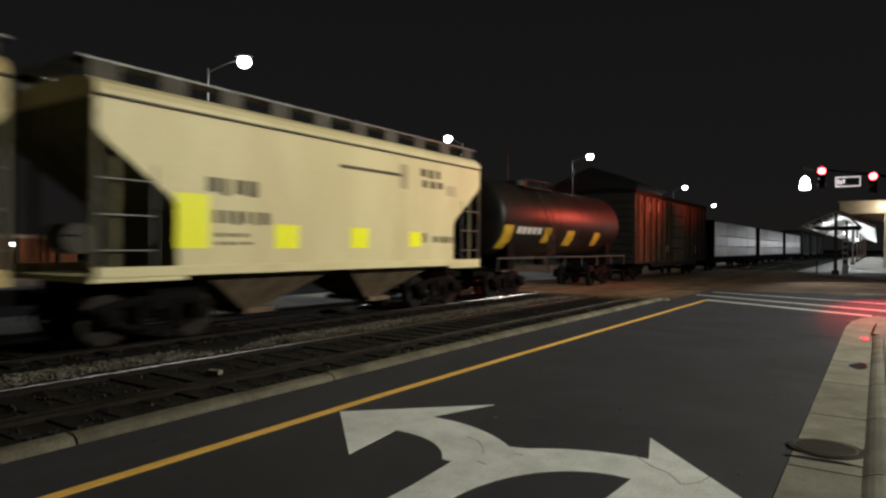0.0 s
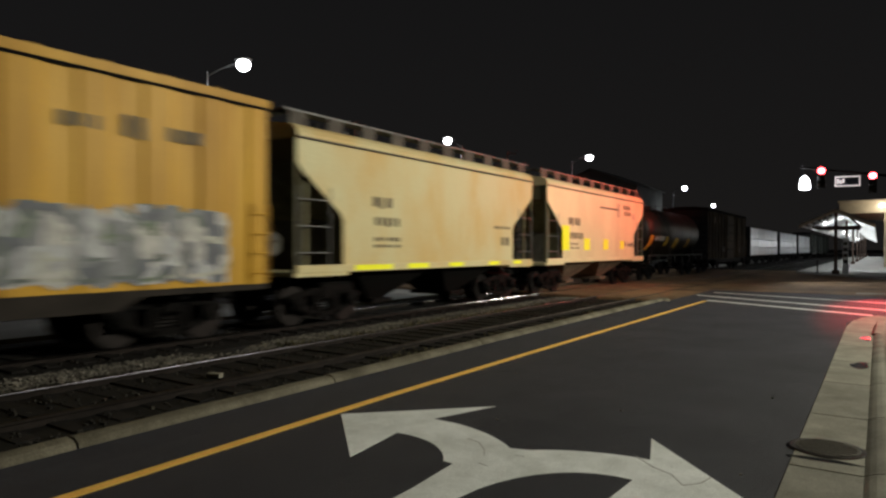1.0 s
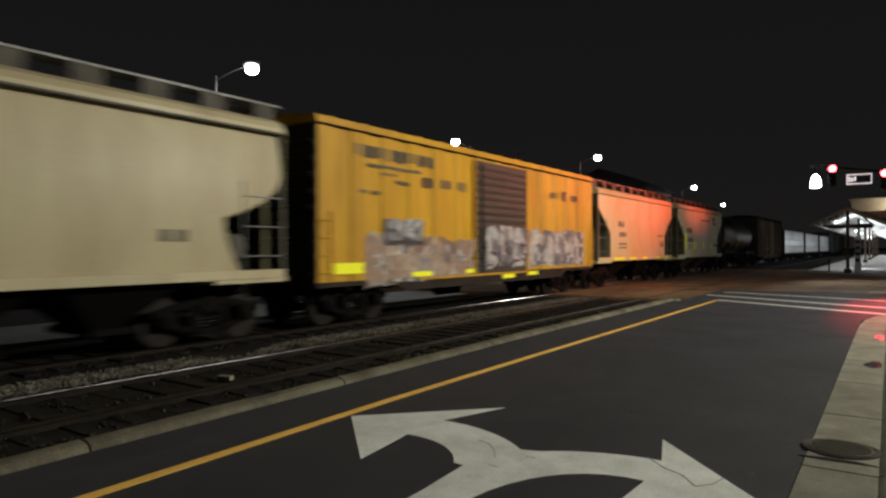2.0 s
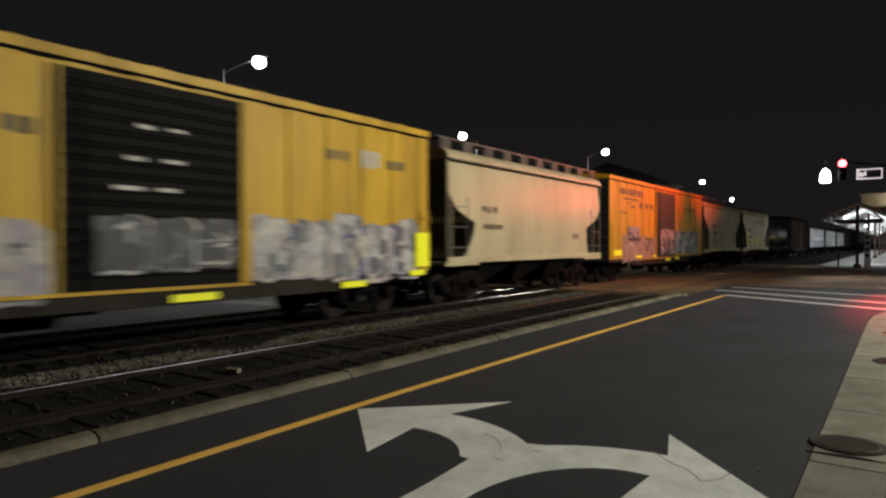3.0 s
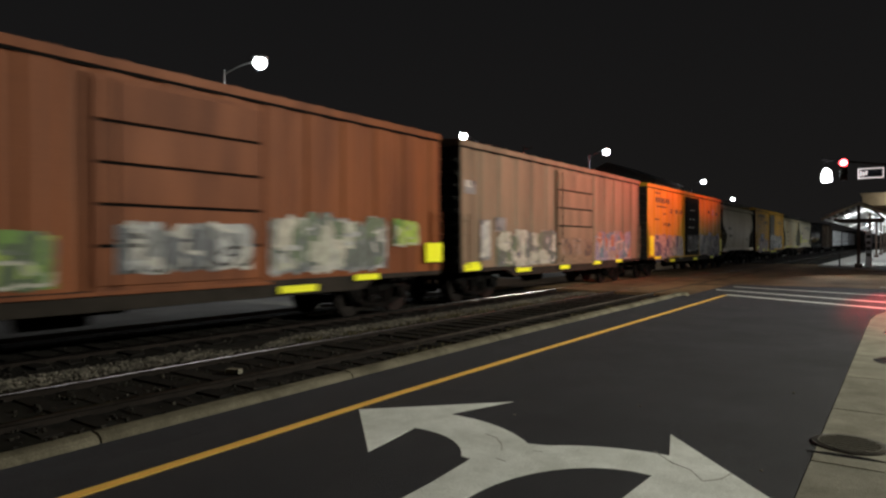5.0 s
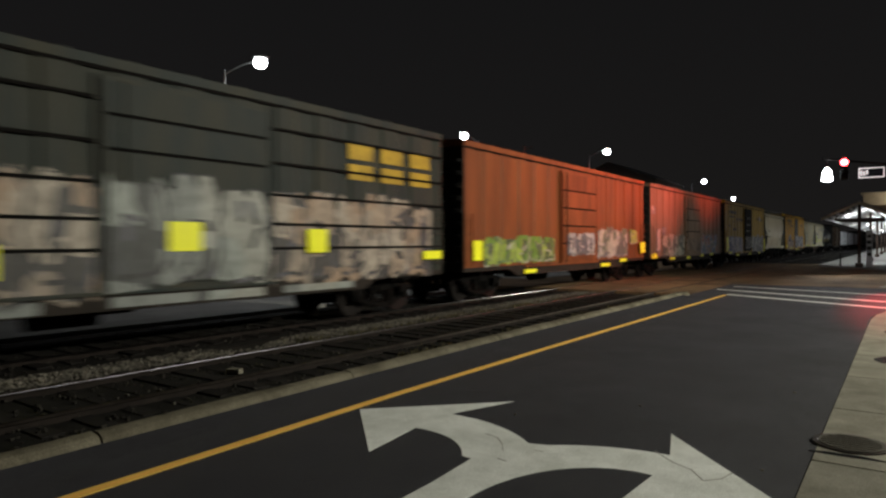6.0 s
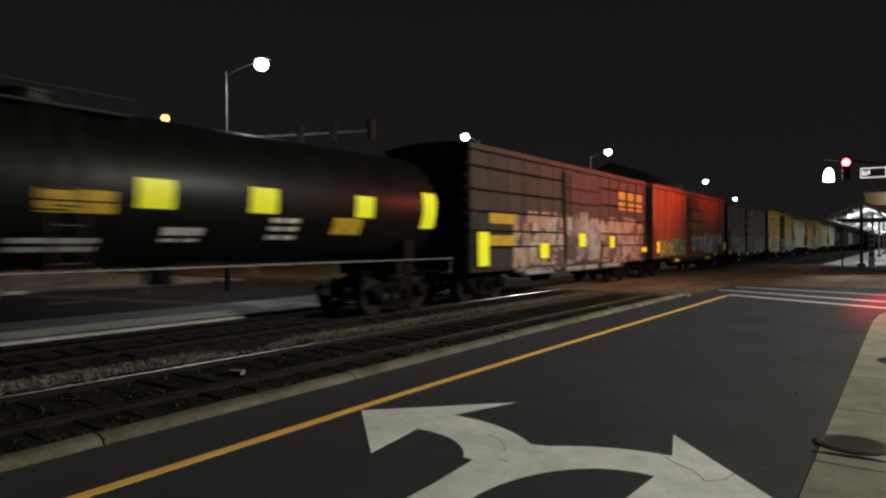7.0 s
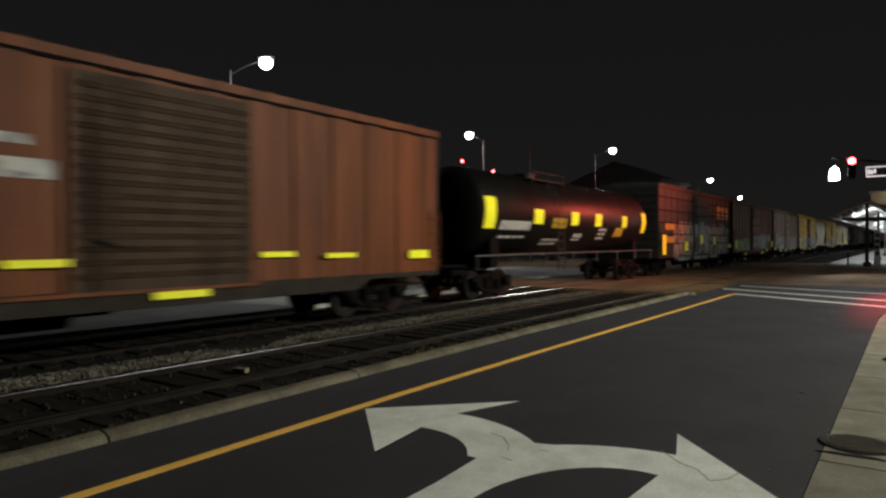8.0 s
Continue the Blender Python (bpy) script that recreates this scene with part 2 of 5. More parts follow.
for name, x0, x1, z, mt, label in (("far_pavement", -18.6, -15.2, -0.16, PALE_CONCRETE, "pale pavement behind the tracks"), ("far_road", -31.0, -18.603, -0.28, ASPHALT, "far asphalt street behind the tracks"), ("far_lot", -95.0, -31.003, -0.16, PALE_CONCRETE, "pale paved lot across the far street")):
    bm = bmesh.new()
    slab(bm, [(x0, -60), (x1, -60), (x1, 23.99), (x0, 23.99)], -0.335, z)
    structure(name, bm, mt, label, "pavement")
    bm = bmesh.new()
    slab(bm, [(x0, 62.01), (x1, 62.01), (x1, 400), (x0, 400)], -0.335, z)
    structure(name, bm, mt, label, "pavement")

bm = bmesh.new()
slab(bm, [(-24.0, 31.0), (-15.4, 29.5), (-15.4, 38.5), (-17.5, 41.5), (-24.0, 42.5)], -0.2, -0.03)
structure("far_corner", bm, PALE_CONCRETE, "pale concrete corner behind the tracks", "pavement")
# road markings
bm = bmesh.new()
slab(bm, [(-4.72, -20), (-4.60, -20), (-4.75, 2), (-4.86, 6), (-4.885, 10), (-4.87, 23.6), (-4.99, 23.6), (-5.005, 10), (-4.98, 6), (-4.87, 2)], 0.0, 0.004)
structure("yellow_line", bm, YELLOW_PAINT, "solid yellow painted edge line on the asphalt", "road marking")
for (xa, ya), (xb, yb), w, z in (((-4.94, 23.7), (-0.12, 20.95), 0.3, 0.0), ((-5.8, 26.1), (0.9, 22.6), 0.3, 0.0), ((-5.6, 28.2), (1.6, 25.5), 0.22, 0.0), ((-0.75, 31.9), (6, 34.4), 0.25, -0.05)):
    bm = bmesh.new()
    slab(bm, [(xa, ya), (xb, yb), (xb, yb + w), (xa, ya + w)], z, z + 0.004)
    structure("stop_line", bm, WHITE_PAINT, "white painted line across the road", "road marking", "stop lines")


def bow(cx, cy, rx, ry, a0, a1, n=9):
    return [(cx + rx * math.cos(radians(a0 + (a1 - a0) * i / n)), cy + ry * math.sin(radians(a0 + (a1 - a0) * i / n))) for i in range(n + 1)]


# the two-headed turn arrow: stem, two bowed branches, two heads
arrow = [(-2.84, 1.6), (-2.88, 3.9), (-2.93, 4.53)] + bow(-3.78, 4.1, 0.86, 0.89, 30, 96) + [(-3.75, 4.18), (-4.79, 5.19), (-3.59, 6.44), (-3.87, 5.6)]
arrow += bow(-3.86, 4.1, 1.6, 1.51, 84, 45)[1:] + bow(-1.6, 4.1, 1.5, 1.46, 135, 90)[1:]
arrow += [(-1.77, 6.19), (-0.74, 5.02), (-1.62, 4.1)] + bow(-1.66, 3.86, 0.84, 1.15, 84, 175) + [(-2.48, 1.6)]
bm = bmesh.new()
slab(bm, arrow, 0.0, 0.004)
bmesh.ops.triangulate(bm, faces=[fc for fc in bm.faces if len(fc.verts) > 4])
turn_arrow = structure("turn_arrow", bm, WHITE_PAINT, "worn white painted left and right turn arrow", "road marking")
for pts in ([(-1.74, 5.6), (-1.52, 5.38), (-1.36, 5.3), (-1.22, 5.1)], [(-1.22, 5.1), (-1.12, 5.22), (-1.08, 5.4)], [(-3.2, 5.2), (-3.05, 5.16), (-2.9, 5.0), (-2.82, 4.86)], [(-2.76, 4.66), (-2.66, 4.64)], [(-2.6, 5.02), (-2.52, 5.03)]):
    bm = bmesh.new()
    for (xa, ya), (xb, yb) in zip(pts, pts[1:]):
        d = Vector((xb - xa, yb - ya, 0)).normalized()
        nx, ny = -d.y * 0.0032, d.x * 0.0032
        slab(bm, [(xa - nx, ya - ny), (xb - nx, yb - ny), (xb + nx, yb + ny), (xa + nx, ya + ny)], 0.004, 0.0065)
    part("crack", bm, TAR, turn_arrow)

# kerb on the track side, in cast lengths with rounded tops
def kerb_shift(y):
    """Bows the kerb a little away from the road to fit the camera's view."""
    return 0.09 if y < 2 else 0.09 - 0.23 * min(1.0, (y - 2) / 9) - 0.003 * max(0, y - 11)


bm = bmesh.new()
box(bm, -6.12, -5.95, -21, 22.4, -0.32, -0.02)
kerb = structure("kerb", bm, OLD_KERB, "weathered concrete kerb in cast lengths", "kerb")
ys = [-21, -17, -13, -9, -5, -1.0, 2.92, 6.23, 10.19, 14.2, 18.2, 22.3]
for ya, yb in zip(ys, ys[1:]):
    bm = bmesh.new()
    cuts = [ya + 0.012 + (yb - ya - 0.024) * i / 6 for i in range(7)]
    chip = random.Random(round(ya * 100))
    section = [(-6.05, -0.1), (-5.835, -0.1), (-5.83, 0.035), (-5.845, 0.075), (-5.875, 0.1), (-5.92, 0.114), (-6.0, 0.118), (-6.035, 0.105), (-6.05, 0.07)]
    rings = [[bm.verts.new((px + kerb_shift(y), y, pz + chip.uniform(-0.005, 0.005) * (pz > 0))) for px, pz in section] for y in cuts]
    for a, b in zip(rings, rings[1:]):
        for i in range(9):
            bm.faces.new((a[i], a[(i + 1) % 9], b[(i + 1) % 9], b[i]))
    bm.faces.new(rings[0][::-1])
    bm.faces.new(rings[-1])
    bmesh.ops.recalc_face_normals(bm, faces=bm.faces[:])
    part("kerb_stone", bm, OLD_KERB, kerb)
# a dark asphalt wedge added to stand in for shade on the kerb's lower face
bm = bmesh.new()
cuts = [-21 + i * 43.3 / 40 for i in range(41)]
rings = [[bm.verts.new((px + kerb_shift(y), y, pz)) for px, pz in ((-5.45, 0.002), (-5.62, 0.012), (-5.76, 0.028), (-5.9, 0.042), (-5.9, -0.05))] for y in cuts]
for a, b in zip(rings, rings[1:]):
    for i in range(4):
        bm.faces.new((a[i], a[i + 1], b[i + 1], b[i]))
bmesh.ops.recalc_face_normals(bm, faces=bm.faces[:])
structure("road_edge", bm, ASPHALT, "dark asphalt wedge added over the shaded kerb face", "road")
bm = bmesh.new()
bmesh.ops.create_icosphere(bm, subdivisions=2, radius=0.4, matrix=Matrix.Translation((-6.15, 22.7, -0.02)) @ Matrix.Diagonal((0.7, 1.2, 0.35, 1)))
for v in bm.verts:
    v.co += Vector((noise.noise(v.co * 5), noise.noise(v.co * 5 + Vector((9, 0, 0))), 0)) * 0.12
part("broken_end", bm, OLD_KERB, kerb)

# gutter, kerb and pavement on the near side, with joints
bm = bmesh.new()
slab(bm, [(-0.6, -20), (-0.08, -20), (-0.08, 20), (-0.2, 20.4), (-0.45, 19.6), (-0.6, 18.0)], -0.3, -0.012)
gutter = structure("gutter", bm, OLD_KERB, "cast concrete gutter beside the road", "gutter")
ys = [-20, -12, -6, -0.4, 2.0, 4.0, 6.1, 8.15, 10.2, 12.2, 14.2, 16.2]
for ya, yb in zip(ys, ys[1:]):
    bm = bmesh.new()
    box(bm, -0.612, -0.085, ya + 0.012, yb - 0.012, -0.02, 0.006, 0.004)
    part("gutter_slab", bm, CONCRETE, gutter)
bm = bmesh.new()
slab(bm, [(-0.612, 16.22), (-0.085, 16.22), (0.0, 19.0), (0.3, 21.0), (0.0, 21.2), (-0.3, 20.5), (-0.52, 19.3), (-0.6, 18.0)], -0.02, 0.006)
part("gutter_slab", bm, CONCRETE, gutter)
bm = bmesh.new()
slab(bm, [(0.1, -20), (8, -20), (8, 21.0), (0.8, 21.0), (0.25, 19.5), (0.1, 17)], -0.3, 0.04)
walk_way = structure("pavement", bm, CONCRETE, "jointed concrete pavement", "pavement")
for ya, yb in zip(ys, ys[1:]):
    bm = bmesh.new()
    prism(bm, [(-0.083, -0.1), (0.1, -0.1), (0.1, 0.053), (0.05, 0.052), (0.0, 0.043), (-0.045, 0.026), (-0.083, 0.006)], ya + 0.01, yb - 0.01)
    part("kerb_stone", bm, CONCRETE, walk_way)
    bm = bmesh.new()
    box(bm, 0.115, 1.6, ya + 0.01, yb - 0.01, 0.0, 0.055, 0.006)
    part("paving_slab", bm, CONCRETE, walk_way)

bm = bmesh.new()
slab(bm, [(-0.07, 16.25), (8, 16.25), (8, 21.4), (0.9, 21.4), (0.35, 20.8), (0.02, 19.0)], -0.3, 0.05)
part("corner_slab", bm, CONCRETE, walk_way)

# track beds, ties and rails
rnd = random.Random(5)
tie_bm = bmesh.new()
box(tie_bm, -1.28, 1.28, -0.115, 0.115, -0.16, 0.0, 0.012)
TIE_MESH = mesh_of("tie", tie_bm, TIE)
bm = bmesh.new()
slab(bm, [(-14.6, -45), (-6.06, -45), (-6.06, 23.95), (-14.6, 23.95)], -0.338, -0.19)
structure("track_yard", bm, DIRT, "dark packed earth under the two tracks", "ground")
for c, label in ((NEAR_TRACK, "old near track bed with dark ties"), (TRAIN_TRACK, "ballasted track bed under the train")):
    bm = bmesh.new()
    prism(bm, [(c - 1.95, -0.335), (c + 1.95, -0.335), (c + 1.5, BED - 0.01), (c - 1.5, BED - 0.01)], -40, 23.9)
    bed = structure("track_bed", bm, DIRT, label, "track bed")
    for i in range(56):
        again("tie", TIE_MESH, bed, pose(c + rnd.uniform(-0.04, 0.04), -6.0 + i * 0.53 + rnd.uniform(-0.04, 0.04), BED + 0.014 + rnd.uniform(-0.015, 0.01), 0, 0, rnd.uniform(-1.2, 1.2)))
    bm = bmesh.new()
    prism(bm, [(c - 1.95, -0.335), (c + 1.95, -0.335), (c + 1.5, BED - 0.01), (c - 1.5, BED - 0.01)], 62.1, 400)
    structure("track_bed", bm, DIRT, label, "track bed")
    for side in (-1, 1):
        x = c + side * 0.7525
        bm = bmesh.new()
        prism(bm, [(x - 0.07, RAIL_TOP - 0.17), (x + 0.07, RAIL_TOP - 0.17), (x + 0.02, RAIL_TOP - 0.13), (x + 0.015, RAIL_TOP - 0.04), (x + 0.036, RAIL_TOP - 0.03), (x + 0.034, RAIL_TOP - 0.006), (x - 0.034, RAIL_TOP - 0.006), (x - 0.036, RAIL_TOP - 0.03), (x - 0.015, RAIL_TOP - 0.04), (x - 0.02, RAIL_TOP - 0.13)], -60, 400)
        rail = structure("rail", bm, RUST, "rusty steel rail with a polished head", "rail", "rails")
        bm = bmesh.new()
        crown = [(x + 0.038 * math.copysign(abs(math.cos(a)) ** 0.6, math.cos(a)), RAIL_TOP - 0.032 + 0.033 * math.sin(a) ** 0.6) for a in [k * math.pi / 14 for k in range(15)]]
        prism(bm, crown, -60, 400)
        part("rail_head", bm, RAIL_STEEL if c == TRAIN_TRACK else DULL_RAIL, rail, "worn running surface", smooth=True)
        # inner face worn bright by flanges, its facet tilted to catch a lamp glint
        if side < 0 and c != TRAIN_TRACK:
            bm = bmesh.new()
            prism(bm, [(x + 0.03, RAIL_TOP - 0.006), (x + 0.03, RAIL_TOP - 0.014), (x + 0.043, RAIL_TOP - 0.014), (x + 0.0395, RAIL_TOP - 0.006)], -60, 400)
            part("gauge_face", bm, BRIGHT_STEEL, rail, "bright flange-worn inner face")
# ---- the train ----
SPEED = 17.35
BEVEL_X = 1.62
moving, wheelsets = [], []

LIME = surface("lime_reflective_sheet", (0.95, 0.97, 0.03), 0.45, (0.92, 0.93, 0.04), 3.0, grain=0.05, bump=0.0)
AMBER = surface("amber_sign", (0.52, 0.34, 0.03), 0.55, (0.3, 0.19, 0.025), 3.0, grain=0.1, bump=0.0)
INK = surface("dark_lettering", (0.075, 0.07, 0.055), 0.6, (0.15, 0.125, 0.075), 3.0, grain=0.2, bump=0.0)
PALE_INK = surface("pale_lettering", (0.55, 0.55, 0.52), 0.6, (0.35, 0.35, 0.33), 3.0, grain=0.2, bump=0.0)
# underframe steel taken near black, so its colour holds the shade below the cars
UNDER = surface("shade_darkened_underframe", (0.0032, 0.003, 0.003), 0.9, (0.0058, 0.005, 0.0044), 3.0, spec=0.1, grain=0.25)
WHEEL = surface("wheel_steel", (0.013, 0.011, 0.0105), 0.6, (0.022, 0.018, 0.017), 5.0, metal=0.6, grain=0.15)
SILL = surface("dark_side_sill", (0.024, 0.019, 0.015), 0.85, (0.015, 0.0125, 0.010), 2.0, grain=0.2, spec=0.25)
BLACK_END = surface("black_end_paint", (0.014, 0.014, 0.014), 0.7, (0.022, 0.02, 0.018), 2.0, grain=0.2)


def wheelset_mesh():
    bm = bmesh.new()
    rod(bm, (-0.95, 0, 0), (0.95, 0, 0), 0.075, 10)
    for sx in (-1, 1):
        rod(bm, (sx * 0.69, 0, 0), (sx * 0.82, 0, 0), 0.457, 28)
        rod(bm, (sx * 0.665, 0, 0), (sx * 0.695, 0, 0), 0.485, 28)
        rod(bm, (sx * 0.82, 0, 0), (sx * 0.845, 0, 0), 0.16, 12)
        for k in range(3):
            a = k * 2.094
            rod(bm, (sx * 0.835, 0.1 * math.cos(a), 0.1 * math.sin(a)), (sx * 0.86, 0.1 * math.cos(a), 0.1 * math.sin(a)), 0.03, 6)
    return mesh_of("wheelset", bm, WHEEL)


def bogie_mesh():
    """Cast three-piece bogie: two side frames with spring nests, and a bolster between them."""
    bm = bmesh.new()
    for sx in (-1, 1):
        x0, x1 = sorted((sx * 0.92, sx * 1.06))
        for y0, z0, y1, z1, th in ((-1.2, 0.62, -0.45, 0.78, 0.16), (0.45, 0.78, 1.2, 0.62, 0.16)):
            rod(bm, ((x0 + x1) / 2, y0, z0), ((x0 + x1) / 2, y1, z1), 0.085, 8)
        box(bm, x0, x1, -0.55, 0.55, 0.68, 0.86, 0.02)
        rod(bm, ((x0 + x1) / 2, -1.1, 0.5), ((x0 + x1) / 2, -0.4, 0.24), 0.07, 8)
        rod(bm, ((x0 + x1) / 2, 1.1, 0.5), ((x0 + x1) / 2, 0.4, 0.24), 0.07, 8)
        box(bm, x0, x1, -0.45, 0.45, 0.17, 0.29, 0.02)
        box(bm, x0, x1, -0.42, -0.27, 0.2, 0.75)
        box(bm, x0, x1, 0.27, 0.42, 0.2, 0.75)
        for sy in (-0.889, 0.889):
            box(bm, sx * 1.0 - 0.1, sx * 1.0 + 0.1, sy - 0.17, sy + 0.17, 0.36, 0.66, 0.03)
            rod(bm, (sx * 1.08, sy, 0.457), (sx * 1.16, sy, 0.457), 0.09, 10)
        for sy in (-0.16, 0, 0.16):
            for k in range(5):
                rod(bm, ((x0 + x1) / 2, sy, 0.29 + k * 0.07), ((x0 + x1) / 2, sy, 0.325 + k * 0.07), 0.07, 8)
    box(bm, -1.1, 1.1, -0.2, 0.2, 0.6, 0.9, 0.03)
    box(bm, -0.35, 0.35, -0.3, 0.3, 0.85, 1.0, 0.03)
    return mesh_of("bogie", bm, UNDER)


def coupler_mesh():
    bm = bmesh.new()
    box(bm, -0.09, 0.09, -0.1, 0.52, 0.78, 0.95, 0.02)
    box(bm, -0.17, 0.17, 0.42, 0.72, 0.74, 1.0, 0.05)
    box(bm, -0.3, 0.3, -0.12, 0.02, 0.68, 1.05, 0.02)
    rod(bm, (-0.7, 0.1, 0.8), (0.7, 0.1, 0.72), 0.02, 6)
    rod(bm, (0.25, 0.05, 0.85), (0.2, 0.5, 0.45), 0.03, 6)
    return mesh_of("coupler", bm, UNDER)


WHEELSET, BOGIE, COUPLER = wheelset_mesh(), bogie_mesh(), coupler_mesh()


def running_gear(car, length, inset=1.9):
    for sy in (-1, 1):
        b = again("bogie", BOGIE, car, pose(0, sy * (length / 2 - inset), 0))
        for wy in (-0.889, 0.889):
            w = again("wheelset", WHEELSET, b, pose(0, wy, 0.457))
            wheelsets.append((w, wy))
        again("coupler", COUPLER, car, pose(0, sy * (length / 2 - 0.26), 0, 0, 0, 0 if sy > 0 else 180))


def freight(name, front, rear, label, category):
    car = tagged(new(name), label, category, "cars of the freight train")
    car.empty_display_size = 0.3
    moving.append((car, (front + rear) / 2))
    return car


def sheet(car, name, y0, y1, z0, z1, x, material, label="", thick=0.006):
    bm = bmesh.new()
    box(bm, x, x + thick, y0, y1, z0, z1)
    return part(name, bm, material, car, label)


def bars(car, y0, y1, z0, z1, x, material, count, seed=1):
    """A line of writing too blurred to read: plain bars of its size."""
    rnd = random.Random(seed)
    step = (y1 - y0) / count
    for i in range(count):
        a = y0 + i * step
        wide = step * rnd.uniform(0.5, 0.8)
        k = rnd.uniform(0, 0.2) * (z1 - z0)
        bm = bmesh.new()
        box(bm, x, x + 0.005, a, a + wide, z0 + k, z1)
        part("lettering", bm, material, car)


def letter_form(cy, cz, ry, rz, rnd):
    """The outline of one fat block letter: a leaning box with cut corners and a bite in one side."""
    lean = rnd.uniform(-0.12, 0.12)
    c = [rnd.uniform(0.1, 0.4) for _ in range(4)]
    pts = [(-1, -1 + c[0]), (-1 + c[0], -1), (-0.15, -1), (0.05, -1 + rnd.uniform(0, 0.35)), (0.25, -1), (1 - c[1], -1), (1, -1 + c[1]),
           (1, -0.2), (1 - rnd.uniform(0, 0.4), 0.05), (1, 0.25), (1, 1 - c[2]), (1 - c[2], 1), (0.2, 1), (0.0, 1 - rnd.uniform(0, 0.3)), (-0.2, 1), (-1 + c[3], 1), (-1, 1 - c[3])]
    return [(cy + ry * (a + lean * b + rnd.uniform(-0.06, 0.06)), cz + rz * (b + rnd.uniform(-0.06, 0.06))) for a, b in pts]


def graffiti(car, y0, y1, z0, z1, x, cloud, fill, line, seed, label):
    """Sprayed letters: a ragged ground coat, fat block letters with an outline, counters and strokes."""
    rnd = random.Random(seed)
    w, h = y1 - y0, z1 - z0
    n = max(2, round(w / 1.0))
    step = w / n
    base = bmesh.new()
    k = 5 * n
    ys = [y0 + w * i / k for i in range(k + 1)]
    high = [z0 + h * rnd.uniform(0.74, 0.96) for _ in ys]
    low = [z0 + h * rnd.uniform(0.0, 0.1) for _ in ys]
    up = [base.verts.new((x, y, z)) for y, z in zip(ys, high)]
    dn = [base.verts.new((x, y, z)) for y, z in zip(ys, low)]
    for i in range(k):
        base.faces.new((dn[i], dn[i + 1], up[i + 1], up[i]))
    top = part("graffiti", base, cloud, car, label)
    for i in range(n):
        outline, inner = bmesh.new(), bmesh.new()
        cy, cz = y0 + (i + 0.5) * step, z0 + h * rnd.uniform(0.48, 0.56)
        ry, rz = step * rnd.uniform(0.4, 0.5), h * rnd.uniform(0.34, 0.44)
        form = letter_form(cy, cz, ry, rz, rnd)
        xo = x + 0.006 + 0.0003 * i
        outline.faces.new([outline.verts.new((xo, cy + (a - cy) * 1.09 + 0.03, cz + (b - cz) * 1.07 - 0.03)) for a, b in form])
        inner.faces.new([inner.verts.new((xo + 0.005, a, b)) for a, b in form])
        for r in range(3):
            ay, az = cy + rnd.uniform(-0.5, 0.5) * ry, cz + rnd.uniform(-0.6, 0.6) * rz
            wy, wz = (ry * rnd.uniform(0.1, 0.22), rz * rnd.uniform(0.15, 0.4)) if rnd.random() < 0.6 else (ry * rnd.uniform(0.25, 0.5), rz * rnd.uniform(0.05, 0.12))
            lean = rnd.uniform(-0.12, 0.12)
            xs = xo + 0.008 + 0.0008 * r
            stroke = bmesh.new()
            stroke.faces.new([stroke.verts.new((xs, ay + p * wy + lean * q, az + q * wz)) for p, q in ((-1, -1), (0.8, -1.1), (1, 0.9), (-0.8, 1.1))])
            part("letter_stroke", stroke, line, top)
        part("letter_outline", outline, line, top)
        part("letter_fill", inner, fill, top)


def ladder(car, y0, y1, z0, z1, x, material, rungs):
    bm = bmesh.new()
    for y in (y0, y1):
        rod(bm, (x, y, z0), (x, y, z1), 0.018, 6)
    for i in range(rungs):
        z = z0 + (i + 0.5) * (z1 - z0) / rungs
        rod(bm, (x, y0, z), (x, y1, z), 0.016, 6)
    return part("ladder", bm, material, car)


